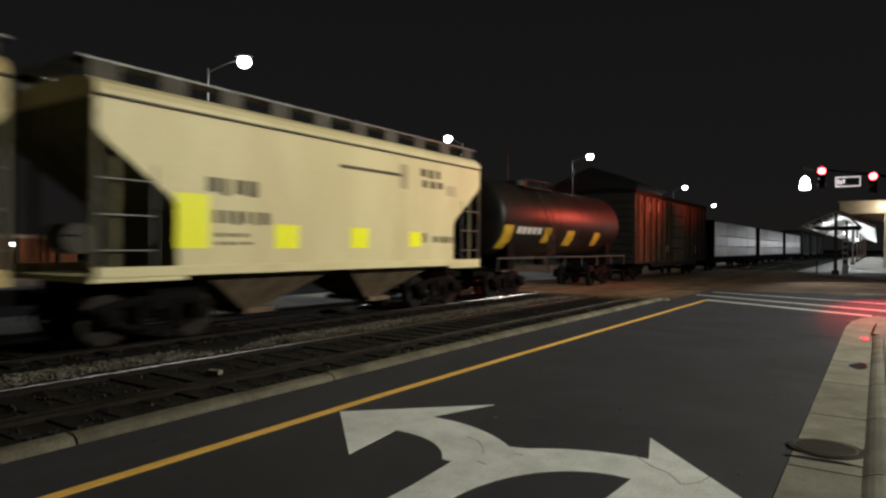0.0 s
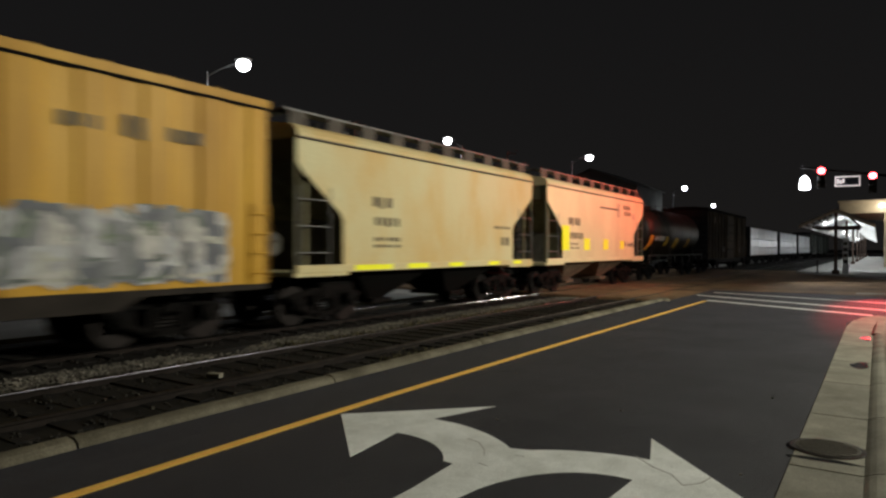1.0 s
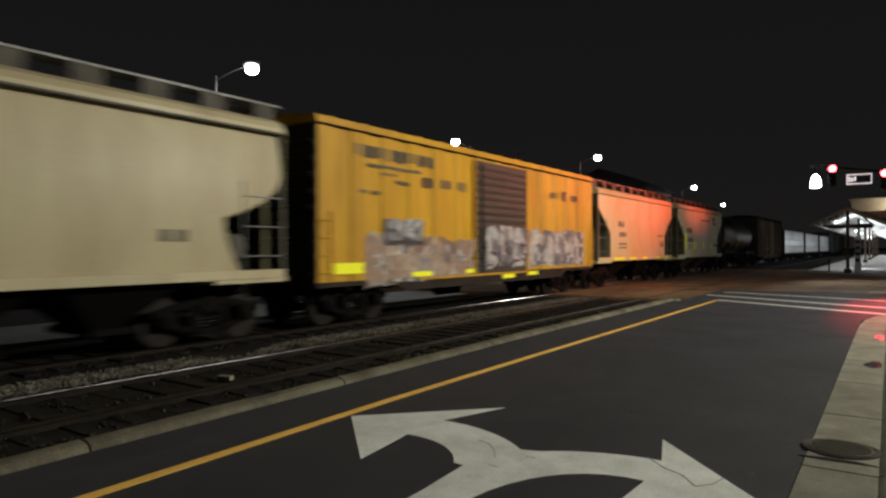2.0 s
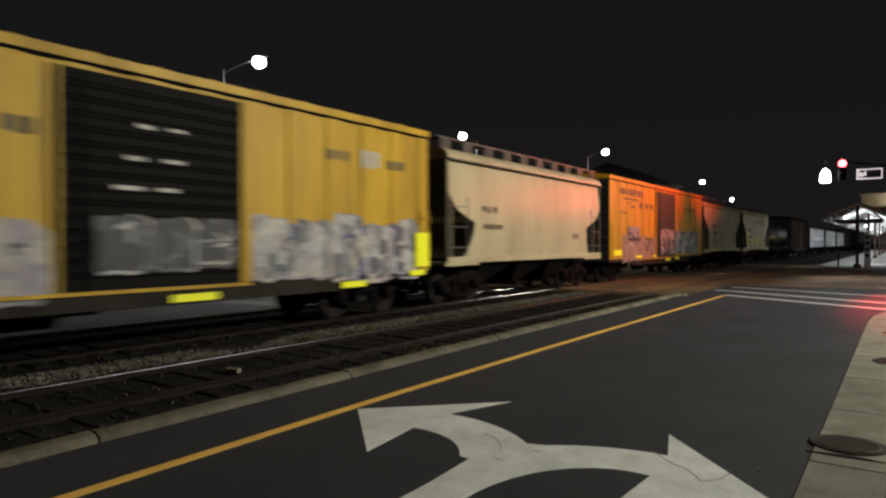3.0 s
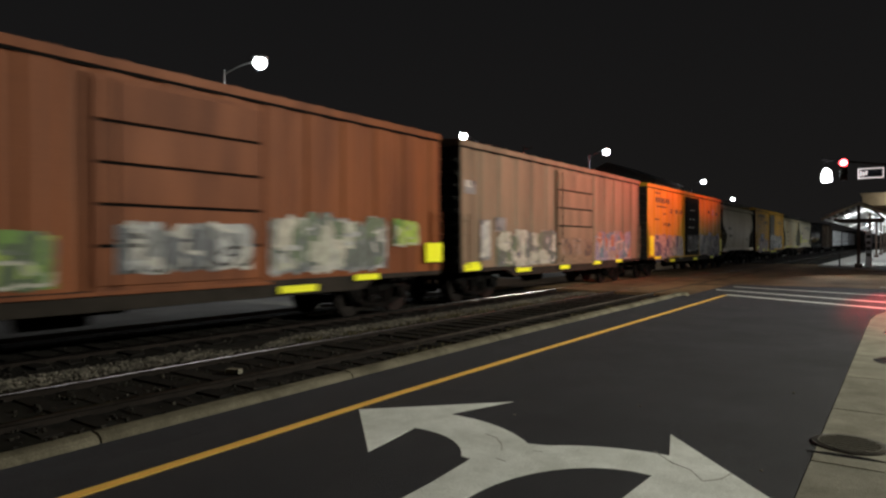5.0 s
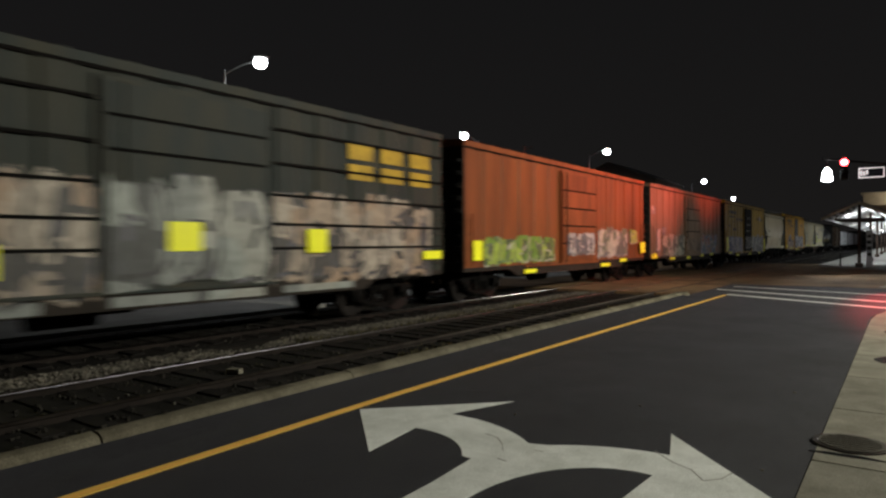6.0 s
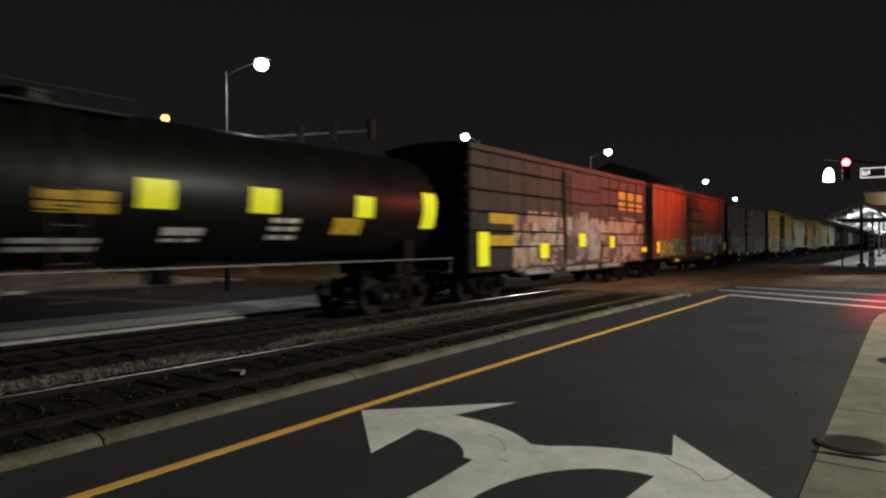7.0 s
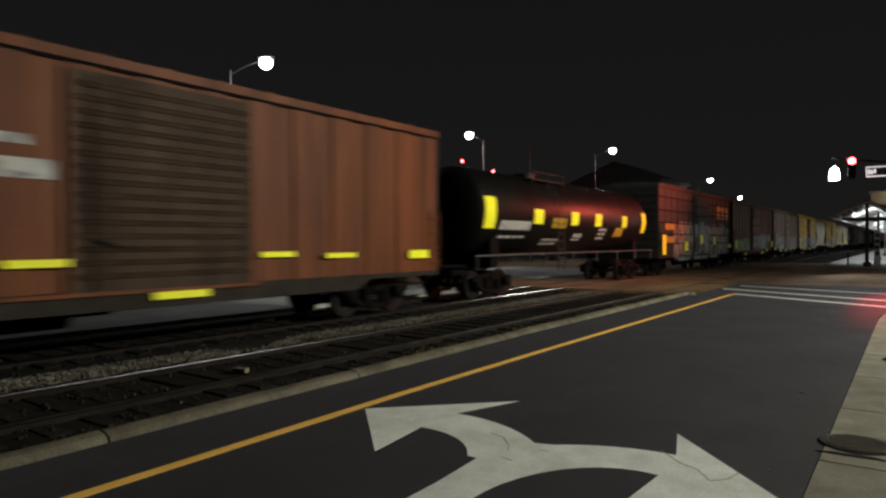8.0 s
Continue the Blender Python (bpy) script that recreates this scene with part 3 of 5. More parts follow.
def boxcar(front, rear, label, paint, door_paint, roof_paint, ribs="bands", door_lines=14, end_paint=None, seams=()):
    length = front - rear
    car = freight("boxcar", front, rear, label, "boxcar")
    h, half, top, w = length / 2, length / 2 - 0.03, 4.80, BEVEL_X
    end_paint = end_paint or BLACK_END
    # sides: pressed panels between the posts
    for sx in (1, -1):
        bm = bmesh.new()
        pts, y, k = [], -half, 0
        pitch = 1.02 if ribs == "bands" else 0.78
        while y < half - 0.01:
            deep = 0.0 if k % 2 else 0.042
            y2 = min(half, y + pitch * (0.55 if ribs == "bands" else (0.82 if k % 2 else 0.18)))
            pts += [(w - 0.04 + deep, y + 0.03), (w - 0.04 + deep, y2 - 0.03)]
            y, k = y2, k + 1
        outline = [(sx * a, b) for a, b in pts] + [(sx * (w - 0.12), half), (sx * (w - 0.12), -half)]
        slab(bm, outline, 1.02, 4.70)
        part("side_panel", bm, paint, car)
    bm = bmesh.new()
    for sx in (1, -1):
        x0, x1 = sorted((sx * (w - 0.1), sx * (w + 0.005)))
        box(bm, x0, x1, -half, half, 0.96, 1.08, 0.01)
        a = [(half - 0.02, 0.97), (half - 2.7, 0.97), (half - 3.2, 0.74), (-half + 3.2, 0.74), (-half + 2.7, 0.97), (-half + 0.02, 0.97)]
        lo = [bm.verts.new((x0, y, z)) for y, z in a]
        hi = [bm.verts.new((x1, y, z)) for y, z in a]
        for i in range(6):
            bm.faces.new((lo[i], lo[(i + 1) % 6], hi[(i + 1) % 6], hi[i]))
        bm.faces.new(lo)
        bm.faces.new(hi[::-1])
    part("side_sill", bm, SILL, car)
    # roof with an eave rail and raised seams
    bm = bmesh.new()
    prism(bm, [(-w - 0.02, 4.70), (w + 0.02, 4.70), (w + 0.02, 4.86), (0.6, top + 0.18), (-0.6, top + 0.18), (-w - 0.02, 4.86)], -half - 0.03, half + 0.03)
    roof = part("roof", bm, roof_paint, car)
    bm = bmesh.new()
    prism(bm, [(-w, 4.865), (w, 4.865), (w, 4.89), (0.6, top + 0.215), (-0.6, top + 0.215), (-w, 4.89)], -0.04, 0.04)
    seam = mesh_of("roof_seam", bm, roof_paint)
    for i in range(14):
        again("roof_seam", seam, roof, pose(0, -half + 0.5 + i * (length - 1.7) / 13, 0))
    bm = bmesh.new()
    for sx in (1, -1):
        x0, x1 = sorted((sx * (w - 0.03), sx * (w + 0.012)))
        box(bm, x0, x1, -half, half, 4.64, 4.697)
    part("eave_gutter", bm, UNDER, car)
    # ends with pressed ribs; the near-black paint holds the shade of the unlit ends
    bm = bmesh.new()
    rod(bm, (-w + 0.12, 0, 0), (w - 0.12, 0, 0), 0.08, 6)
    rib = mesh_of("end_rib", bm, end_paint)
    for sy in (1, -1):
        bm = bmesh.new()
        y0, y1 = sorted((sy * (half - 0.05), sy * (half + 0.02)))
        box(bm, -w + 0.02, w - 0.02, y0, y1, 0.98, 4.695)
        panel = part("end_panel", bm, end_paint, car)
        for i in range(9):
            again("end_rib", rib, panel, pose(0, sy * (half + 0.02), 1.3 + i * 0.37))
        for y in (sy * (half - 0.2),):
            ladder(car, y - 0.22, y + 0.18, 1.1, 2.7, w + 0.05, paint, 4)
    # door
    bm = bmesh.new()
    d0, d1 = -1.45, 1.92
    box(bm, w - 0.03, w + 0.035, d0, d1, 1.06, 4.56)
    door = part("door", bm, door_paint, car)
    bm = bmesh.new()
    if door_lines > 6:
        rod(bm, (w + 0.03, d0 + 0.08, 0), (w + 0.03, d1 - 0.08, 0), 0.8 / door_lines, 5)
        rib = mesh_of("door_rib", bm, door_paint)
        for i in range(door_lines):
            again("door_rib", rib, door, pose(0, 0, 1.2 + (i + 0.5) * 3.25 / door_lines))
    else:
        tall = 3.38 / (door_lines + 1)
        box(bm, w + 0.03, w + 0.075, d0 + 0.06, d1 - 0.06, 0.028, tall - 0.028, 0.008)
        rib = mesh_of("door_panel", bm, door_paint)
        for i in range(door_lines + 1):
            again("door_panel", rib, door, pose(0, 0, 1.12 + i * tall))
        # dark sheets in the recesses paint the shade between the door panels
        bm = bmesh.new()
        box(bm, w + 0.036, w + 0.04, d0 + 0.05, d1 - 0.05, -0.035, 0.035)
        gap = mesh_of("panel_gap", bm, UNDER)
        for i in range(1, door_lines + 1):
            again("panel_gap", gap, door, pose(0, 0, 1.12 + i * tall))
    for y in (d0 - 0.06, d1):
        bm = bmesh.new()
        box(bm, w - 0.02, w + 0.06, y, y + 0.06, 1.06, 4.56)
        part("door_post", bm, paint, door)
    bm = bmesh.new()
    box(bm, w, w + 0.07, d0 - 2.9, d1 + 0.2, 1.0, 1.06)
    part("door_track", bm, paint, door)
    bm = bmesh.new()
    rod(bm, (w + 0.085, d0 + 0.35, 1.1), (w + 0.085, d0 + 0.35, 4.5), 0.02, 6)
    rod(bm, (w + 0.085, d0 + 0.35, 1.9), (w + 0.085, d0 + 0.8, 1.75), 0.02, 6)
    part("lock_rod", bm, UNDER, door)
    for z in seams:
        sheet(car, "panel_seam", -half, d0 - 0.07, z, z + 0.06, w - 0.03, UNDER, thick=0.075)
        sheet(car, "panel_seam", d1 + 0.07, half, z, z + 0.06, w - 0.03, UNDER, thick=0.075)
    # underframe
    bm = bmesh.new()
    box(bm, -0.3, 0.3, -half - 0.1, half + 0.1, 0.72, 1.0)
    for i in range(8):
        y = -half + 1.2 + i * (length - 3.1) / 7
        box(bm, -w + 0.15, w - 0.15, y - 0.06, y + 0.06, 0.85, 1.02)
    box(bm, -1.2, -0.5, -0.9, 0.3, 0.45, 0.85, 0.05)
    rod(bm, (0.7, -2.2, 0.62), (0.7, -1.1, 0.62), 0.2, 12)
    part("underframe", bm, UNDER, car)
    running_gear(car, length)
    return car


# darker paint for the hopper ends, with their shade put into the colour
SHADED_END = surface("shaded_end_paint", (0.15, 0.14, 0.08), 0.8, (0.07, 0.063, 0.036), 1.4, grain=0.15, fine=30, bump=0.05, streak=4)


def hopper(front, rear, label, paint, dark, bulge=0.0, pockets=2, pocket_paint=None):
    length = front - rear
    car = freight("covered_hopper", front, rear, label, "hopper car")
    h, w = length / 2, 1.58
    he = h - 0.08
    foot = he - 1.5

    def reach(z):
        k = min(1, max(0, (z - 2.55) / 1.1))
        if bulge:
            k = math.sqrt(max(0.0, 1 - (1 - k) ** 2)) if z > 2.55 else 0.35 * ((2.55 - z) / 1.2) ** 2
        return foot + (he - foot) * k

    # hull
    bm = bmesh.new()
    levels = [1.36 + i * (4.26 - 1.36) / 16 for i in range(17)]
    rows = []
    for z in levels:
        s = (z - 1.36) / 2.9
        x = w - 0.02 - bulge * (2 * s - 1) ** 2
        y = reach(z)
        rows.append([bm.verts.new(p) for p in ((x, -y, z), (x, y, z), (-x, y, z), (-x, -y, z))])
    for a, b in zip(rows, rows[1:]):
        for i in range(4):
            bm.faces.new((a[i], a[(i + 1) % 4], b[(i + 1) % 4], b[i]))
    bm.faces.new(rows[0][::-1])
    bm.faces.new(rows[-1])
    bmesh.ops.recalc_face_normals(bm, faces=bm.faces[:])
    hull = part("hull", bm, paint, car)
    # hull faces turned to the car ends take the shade-toned paint
    hull.data.materials.append(SHADED_END)
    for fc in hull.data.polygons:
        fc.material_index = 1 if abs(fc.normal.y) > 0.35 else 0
    # side sill and end platforms
    bm = bmesh.new()
    for sx in (1, -1):
        x0, x1 = sorted((sx * (w - 0.12), sx * (w + 0.015)))
        box(bm, x0, x1, -he, he, 1.24, 1.42, 0.012)
    for sy in (1, -1):
        y0, y1 = sorted((sy * (foot - 0.2), sy * (he + 0.05)))
        box(bm, -w + 0.02, w - 0.02, y0, y1, 1.16, 1.26)
    part("side_sill", bm, paint, car)
    # roof: a low curve, trough hatch and the running boards on brackets
    bm = bmesh.new()
    arc = [(-w, 4.262), (-w, 4.36), (-w + 0.07, 4.48), (-w + 0.25, 4.58), (-0.6, 4.68), (0.6, 4.68), (w - 0.25, 4.58), (w - 0.07, 4.48), (w, 4.36), (w, 4.262)]
    prism(bm, arc[::-1], -he, he)
    part("roof", bm, paint, car)
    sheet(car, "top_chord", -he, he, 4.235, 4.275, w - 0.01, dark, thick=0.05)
    bm = bmesh.new()
    box(bm, -0.28, 0.28, -he + 0.8, he - 0.8, 4.64, 4.78, 0.04)
    for i in range(8):
        y = -he + 1.0 + i * (2 * he - 2.0) / 7
        box(bm, -0.33, 0.33, y - 0.03, y + 0.03, 4.64, 4.82)
    part("hatch", bm, paint, car)
    bm = bmesh.new()
    for sx in (1, -1):
        x0, x1 = sorted((sx * 0.85, sx * 1.3))
        box(bm, x0, x1, -he - 0.1, he + 0.1, 4.88, 4.92)
    box(bm, -1.3, 1.3, -he - 0.12, -he + 0.3, 4.88, 4.92)
    box(bm, -1.3, 1.3, he - 0.3, he + 0.12, 4.88, 4.92)
    part("running_board", bm, GALVANISED, car)
    bm = bmesh.new()
    box(bm, -0.02, 0.02, -0.26, 0.26, 4.55, 4.885)
    # brackets get a darkened steel that includes the shade below the running boards
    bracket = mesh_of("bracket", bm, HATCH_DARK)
    n = 10
    for i in range(n):
        y = -he + 0.3 + i * (2 * he - 0.6) / (n - 1)
        for sx in (1, -1):
            again("bracket", bracket, car, pose(sx * 1.26, y, 0))
    # end cages
    for sy in (1, -1):
        bm = bmesh.new()
        for sx in (1, -1):
            box(bm, sx * 1.5 - 0.05, sx * 1.5 + 0.05, min(sy * (he - 0.06), sy * (he + 0.02)), max(sy * (he - 0.06), sy * (he + 0.02)), 1.26, 4.26)
            y0, y1 = sorted((sy * (he - 0.34), sy * (he - 0.46)))
            box(bm, sx * 1.42 - 0.02, sx * 1.42 + 0.02, y0, y1, 1.26, 3.75)
        box(bm, -1.5, 1.5, min(sy * (he - 0.04), sy * he), max(sy * (he - 0.04), sy * he), 4.1, 4.26)
        part("end_post", bm, SHADED_END, car)
        y = sy * (he - 0.55)
        ladder(car, y - 0.5, y + 0.5, 1.4, 3.2, 1.56, GALVANISED, 3)
        bm = bmesh.new()
        y0, y1 = sorted((sy * (foot - 0.3), sy * (foot + 0.04)))
        box(bm, -0.9, 0.9, y0, y1, 1.1, 2.5)
        rod(bm, (-0.4, sy * (he - 0.35), 1.9), (0.4, sy * (he - 0.35), 1.9), 0.28, 14)
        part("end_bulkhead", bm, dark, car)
    # discharge pockets
    for i in range(pockets):
        c = (i - (pockets - 1) / 2) * (2 * foot - 1.0) / pockets
        r = (2 * foot - 1.6) / pockets / 2
        bm = bmesh.new()
        a = [bm.verts.new(p) for p in ((w - 0.2, c - r, 1.3), (w - 0.2, c + r, 1.3), (-w + 0.2, c + r, 1.3), (-w + 0.2, c - r, 1.3))]
        b = [bm.verts.new(p) for p in ((0.55, c - 0.28, 0.42), (0.55, c + 0.28, 0.42), (-0.55, c + 0.28, 0.42), (-0.55, c - 0.28, 0.42))]
        for j in range(4):
            bm.faces.new((a[j], a[(j + 1) % 4], b[(j + 1) % 4], b[j]))
        bm.faces.new(a[::-1])
        bm.faces.new(b)
        box(bm, -0.8, 0.8, c - 0.4, c + 0.4, 0.32, 0.44)
        bmesh.ops.recalc_face_normals(bm, faces=bm.faces[:])
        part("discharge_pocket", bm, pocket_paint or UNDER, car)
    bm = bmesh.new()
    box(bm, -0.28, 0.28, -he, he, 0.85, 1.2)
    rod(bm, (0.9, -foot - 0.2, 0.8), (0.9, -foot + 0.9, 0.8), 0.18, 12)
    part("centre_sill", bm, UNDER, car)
    running_gear(car, length, 1.55)
    return car


TANK_Z, TANK_R = 2.86, 1.45


def wrap(car, name, y0, y1, z0, z1, material, lift=0.008, label=""):
    """A sheet stuck round the barrel of a tank."""
    bm = bmesh.new()
    a0, a1 = math.asin(max(-1, (z0 - TANK_Z) / TANK_R)), math.asin(min(1, (z1 - TANK_Z) / TANK_R))
    r = TANK_R + lift
    rows = []
    for i in range(7):
        a = a0 + (a1 - a0) * i / 6
        rows.append([bm.verts.new((r * math.cos(a), y, TANK_Z + r * math.sin(a))) for y in (y0, y1)])
    for p, q in zip(rows, rows[1:]):
        bm.faces.new((p[0], p[1], q[1], q[0]))
    return part(name, bm, material, car, label)


def tank_car(front, rear, label, paint):
    length = front - rear
    car = freight("tank_car", front, rear, label, "tank car")
    half = length / 2 - 0.55
    bm = bmesh.new()
    rings = []
    prof = [(-half + 0.45 * (1 - math.cos(a)), TANK_R * math.sin(a)) for a in [i * math.pi / 2 / 6 for i in range(1, 7)]]
    prof += [(-y, r) for y, r in prof[::-1]]
    for y, r in prof:
        rings.append([bm.verts.new((r * math.cos(k * math.tau / 40), y, TANK_Z + r * math.sin(k * math.tau / 40))) for k in range(40)])
    for a, b in zip(rings, rings[1:]):
        for k in range(40):
            bm.faces.new((a[k], a[(k + 1) % 40], b[(k + 1) % 40], b[k]))
    bm.faces.new(rings[0])
    bm.faces.new(rings[-1][::-1])
    bmesh.ops.recalc_face_normals(bm, faces=bm.faces[:])
    part("barrel", bm, paint, car, smooth=True)
    bm = bmesh.new()
    r = TANK_R + 0.004
    ring = [[bm.verts.new((r * math.cos(k * math.tau / 40), yy, TANK_Z + r * math.sin(k * math.tau / 40))) for k in range(40)] for yy in (-0.02, 0.02)]
    for k in range(40):
        bm.faces.new((ring[0][k], ring[0][(k + 1) % 40], ring[1][(k + 1) % 40], ring[1][k]))
    band = mesh_of("weld_band", bm, UNDER)
    for i in range(6):
        again("weld_band", band, car, pose(0, -half + 0.5 + i * (2 * half - 1.0) / 5, 0))
    bm = bmesh.new()
    rod(bm, (0, -2.4, TANK_Z + TANK_R - 0.05), (0, -2.4, TANK_Z + TANK_R + 0.1), 0.42, 20)
    rod(bm, (0, -2.4, TANK_Z + TANK_R + 0.08), (0, -2.4, TANK_Z + TANK_R + 0.13), 0.47, 20)
    part("dome", bm, paint, car)
    bm = bmesh.new()
    zt = TANK_Z + TANK_R
    for sx in (1, -1):
        box(bm, sx * 0.85 - 0.2, sx * 0.85 + 0.2, -3.7, -1.1, zt - 0.22, zt - 0.18)
        for y in (-3.7, -2.4, -1.1):
            rod(bm, (sx * 1.05, y, zt - 0.5), (sx * 1.05, y, zt + 0.08), 0.018, 6)
        rod(bm, (sx * 1.05, -3.7, zt + 0.08), (sx * 1.05, -1.1, zt + 0.08), 0.018, 6)
    part("platform_rail", bm, BLACK_END, car)
    for sx in (1, -1):
        bm = bmesh.new()
        for y in (-2.65, -2.15):
            rod(bm, (sx * 1.57, y, 0.8), (sx * 1.57, y, TANK_Z), 0.018, 6)
            rod(bm, (sx * 1.57, y, TANK_Z), (sx * 1.05, y, zt - 0.2), 0.018, 6)
        for i in range(7):
            rod(bm, (sx * 1.57, -2.65, 0.95 + i * 0.3), (sx * 1.57, -2.15, 0.95 + i * 0.3), 0.016, 6)
        part("ladder", bm, DARK_STEEL, car)
    bm = bmesh.new()
    for sx in (1, -1):
        rod(bm, (sx * 1.5, -half - 0.3, 1.42), (sx * 1.5, half + 0.3, 1.42), 0.022, 6)
        for i in range(8):
            y = -half - 0.2 + i * (2 * half + 0.4) / 7
            rod(bm, (sx * 1.5, y, 1.0), (sx * 1.5, y, 1.42), 0.016, 6)
    part("handrail", bm, GALVANISED, car)
    for sy in (1, -1):
        bm = bmesh.new()
        y0, y1 = sorted((sy * (half - 2.2), sy * (half + 0.3)))
        box(bm, -0.3, 0.3, y0, y1, 0.72, 1.1)
        box(bm, -1.45, 1.45, min(sy * (half - 0.2), sy * (half + 0.3)), max(sy * (half - 0.2), sy * (half + 0.3)), 0.98, 1.04)
        box(bm, -1.2, 1.2, sy * (half - 1.3) - 0.25, sy * (half - 1.3) + 0.25, 1.0, 1.95, 0.04)
        part("stub_sill", bm, UNDER, car)
    bm = bmesh.new()
    rod(bm, (0, 0, 1.05), (0, 0, 1.5), 0.3, 14)
    part("bottom_valve", bm, UNDER, car)
    running_gear(car, length, 2.0)
    return car


def lumber_car(front, rear, label):
    length = front - rear
    car = freight("lumber_flatcar", front, rear, label, "flatcar")
    half = length / 2 - 0.4
    bm = bmesh.new()
    box(bm, -1.5, 1.5, -half, half, 0.98, 1.14, 0.02)
    box(bm, -0.4, 0.4, -half, half, 0.55, 0.98)
    part("deck", bm, UNDER, car)
    for sy in (1, -1):
        bm = bmesh.new()
        box(bm, -1.5, 1.5, min(sy * half, sy * (half - 0.2)), max(sy * half, sy * (half - 0.2)), 1.1, 4.05, 0.02)
        part("bulkhead", bm, UNDER, car)
    bm = bmesh.new()
    box(bm, -0.1, 0.1, -half, half, 1.1, 4.0)
    part("centre_beam", bm, UNDER, car)
    rnd = random.Random(7)
    n, span = 4, 2 * half - 0.6
    for sx in (1, -1):
        for j, (z0, z1) in enumerate(((1.15, 1.98), (2.01, 2.84), (2.87, 4.0))):
            for i in range(n):
                bm = bmesh.new()
                y = -half + 0.3 + i * span / n
                x0, x1 = sorted((sx * 0.12, sx * (1.5 - rnd.uniform(0, 0.05))))
                box(bm, x0, x1, y + 0.04, y + span / n - 0.04, z0, z1 - rnd.uniform(0, 0.04), 0.04)
                part("wrapped_load", bm, WRAP, car)
    running_gear(car, length, 2.2)
    return car


# paints
CREAM = surface("cream_car_paint", (0.70, 0.63, 0.38), 0.5, (0.61, 0.53, 0.31), 0.6, grain=0.06, fine=30, bump=0.05, streak=3)
RUSTY_CREAM = surface("rust_stained_cream_paint", (0.56, 0.525, 0.31), 0.55, (0.55, 0.41, 0.18), 0.7, grain=0.08, fine=30, bump=0.05, streak=2)
BEIGE = surface("beige_car_paint", (0.47, 0.42, 0.27), 0.45, (0.37, 0.31, 0.2), 0.7, grain=0.06, fine=30, bump=0.05, streak=4)
YELLOW = surface("yellow_car_paint", (0.56, 0.315, 0.022), 0.5, (0.38, 0.2, 0.02), 1.3, grain=0.06, fine=30, bump=0.05, streak=6)
YELLOW2 = surface("mustard_car_paint", (0.56, 0.355, 0.028), 0.5, (0.37, 0.225, 0.025), 1.3, grain=0.06, fine=30, bump=0.05, streak=6)
TAN = surface("tan_car_paint", (0.24, 0.17, 0.118), 0.6, (0.145, 0.106, 0.075), 1.4, grain=0.08, fine=30, bump=0.06, streak=8)
REDBROWN = surface("red_brown_car_paint", (0.215, 0.064, 0.018), 0.6, (0.115, 0.036, 0.014), 1.2, grain=0.1, fine=30, bump=0.06, streak=7)
BROWN = surface("faded_brown_car_paint", (0.15, 0.043, 0.0105), 0.6, (0.068, 0.022, 0.0075), 1.2, grain=0.1, fine=30, bump=0.06, streak=7)
DULL = surface("grimy_grey_green_paint", (0.0125, 0.0205, 0.0205), 0.65, (0.044, 0.043, 0.031), 1.0, grain=0.12, fine=30, bump=0.06, streak=5)
WEATHERED = surface("weathered_brown_paint", (0.05, 0.029, 0.016), 0.7, (0.023, 0.0145, 0.009), 1.5, grain=0.15, fine=30, bump=0.08, streak=4)
SCORCHED = surface("dark_mottled_timber_paint", (0.032, 0.022, 0.013), 0.75, (0.105, 0.07, 0.036), 2.2, grain=0.3, fine=20, bump=0.08, streak=2.5)
GREY_DOOR = surface("grey_door_paint", (0.045, 0.042, 0.036), 0.55, (0.07, 0.065, 0.055), 1.5, grain=0.1, fine=30, bump=0.04)
BLACK_DOOR = surface("black_door_paint", (0.004, 0.004, 0.004), 0.7, (0.007, 0.0067, 0.0064), 1.5, spec=0.1, grain=0.1, fine=30, bump=0.04)
TANK_BLACK = surface("black_tank_paint", (0.0035, 0.004, 0.0035), 0.43, (0.006, 0.006, 0.0055), 0.8, grain=0.15, fine=20, bump=0.03)
TANK_RUSTY = surface("rust_dusted_black_paint", (0.0070, 0.0072, 0.0068), 0.42, (0.016, 0.0125, 0.0095), 0.6, grain=0.2, fine=20, bump=0.04)
WRAP = surface("white_wrap", (0.9, 0.9, 0.92), 0.3, (0.78, 0.8, 0.83), 0.8, spec=1.0, grain=0.1, fine=15, bump=0.1, vary=0.14)
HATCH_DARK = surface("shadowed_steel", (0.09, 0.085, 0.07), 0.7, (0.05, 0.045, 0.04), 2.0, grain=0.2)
DUSTY = surface("dusty_pocket_paint", (0.15, 0.11, 0.075), 0.8, (0.07, 0.05, 0.035), 2.0, grain=0.2)
SPRAY_WHITE = spray("white_and_grey_spray", [(0.4, 0.41, 0.42), (0.2, 0.21, 0.22), (0.46, 0.45, 0.42), (0.1, 0.11, 0.13)], 1.8)
SPRAY_BLUE = spray("blue_and_pale_spray", [(0.09, 0.10, 0.2), (0.42, 0.38, 0.36), (0.30, 0.27, 0.33), (0.45, 0.40, 0.35), (0.36, 0.31, 0.33)], 1.3)
SPRAY_PINK = spray("dull_pink_spray", [(0.30, 0.2, 0.14), (0.36, 0.27, 0.2), (0.22, 0.14, 0.1), (0.36, 0.32, 0.27), (0.28, 0.19, 0.14)], 0.8)
SPRAY_GREEN = spray("grey_green_spray", [(0.12, 0.16, 0.1), (0.4, 0.4, 0.34), (0.1, 0.12, 0.11), (0.45, 0.42, 0.36)], 1.3)
SPRAY_LIME = spray("leaf_green_spray", [(0.12, 0.25, 0.03), (0.3, 0.42, 0.06), (0.06, 0.1, 0.04)], 2.0)
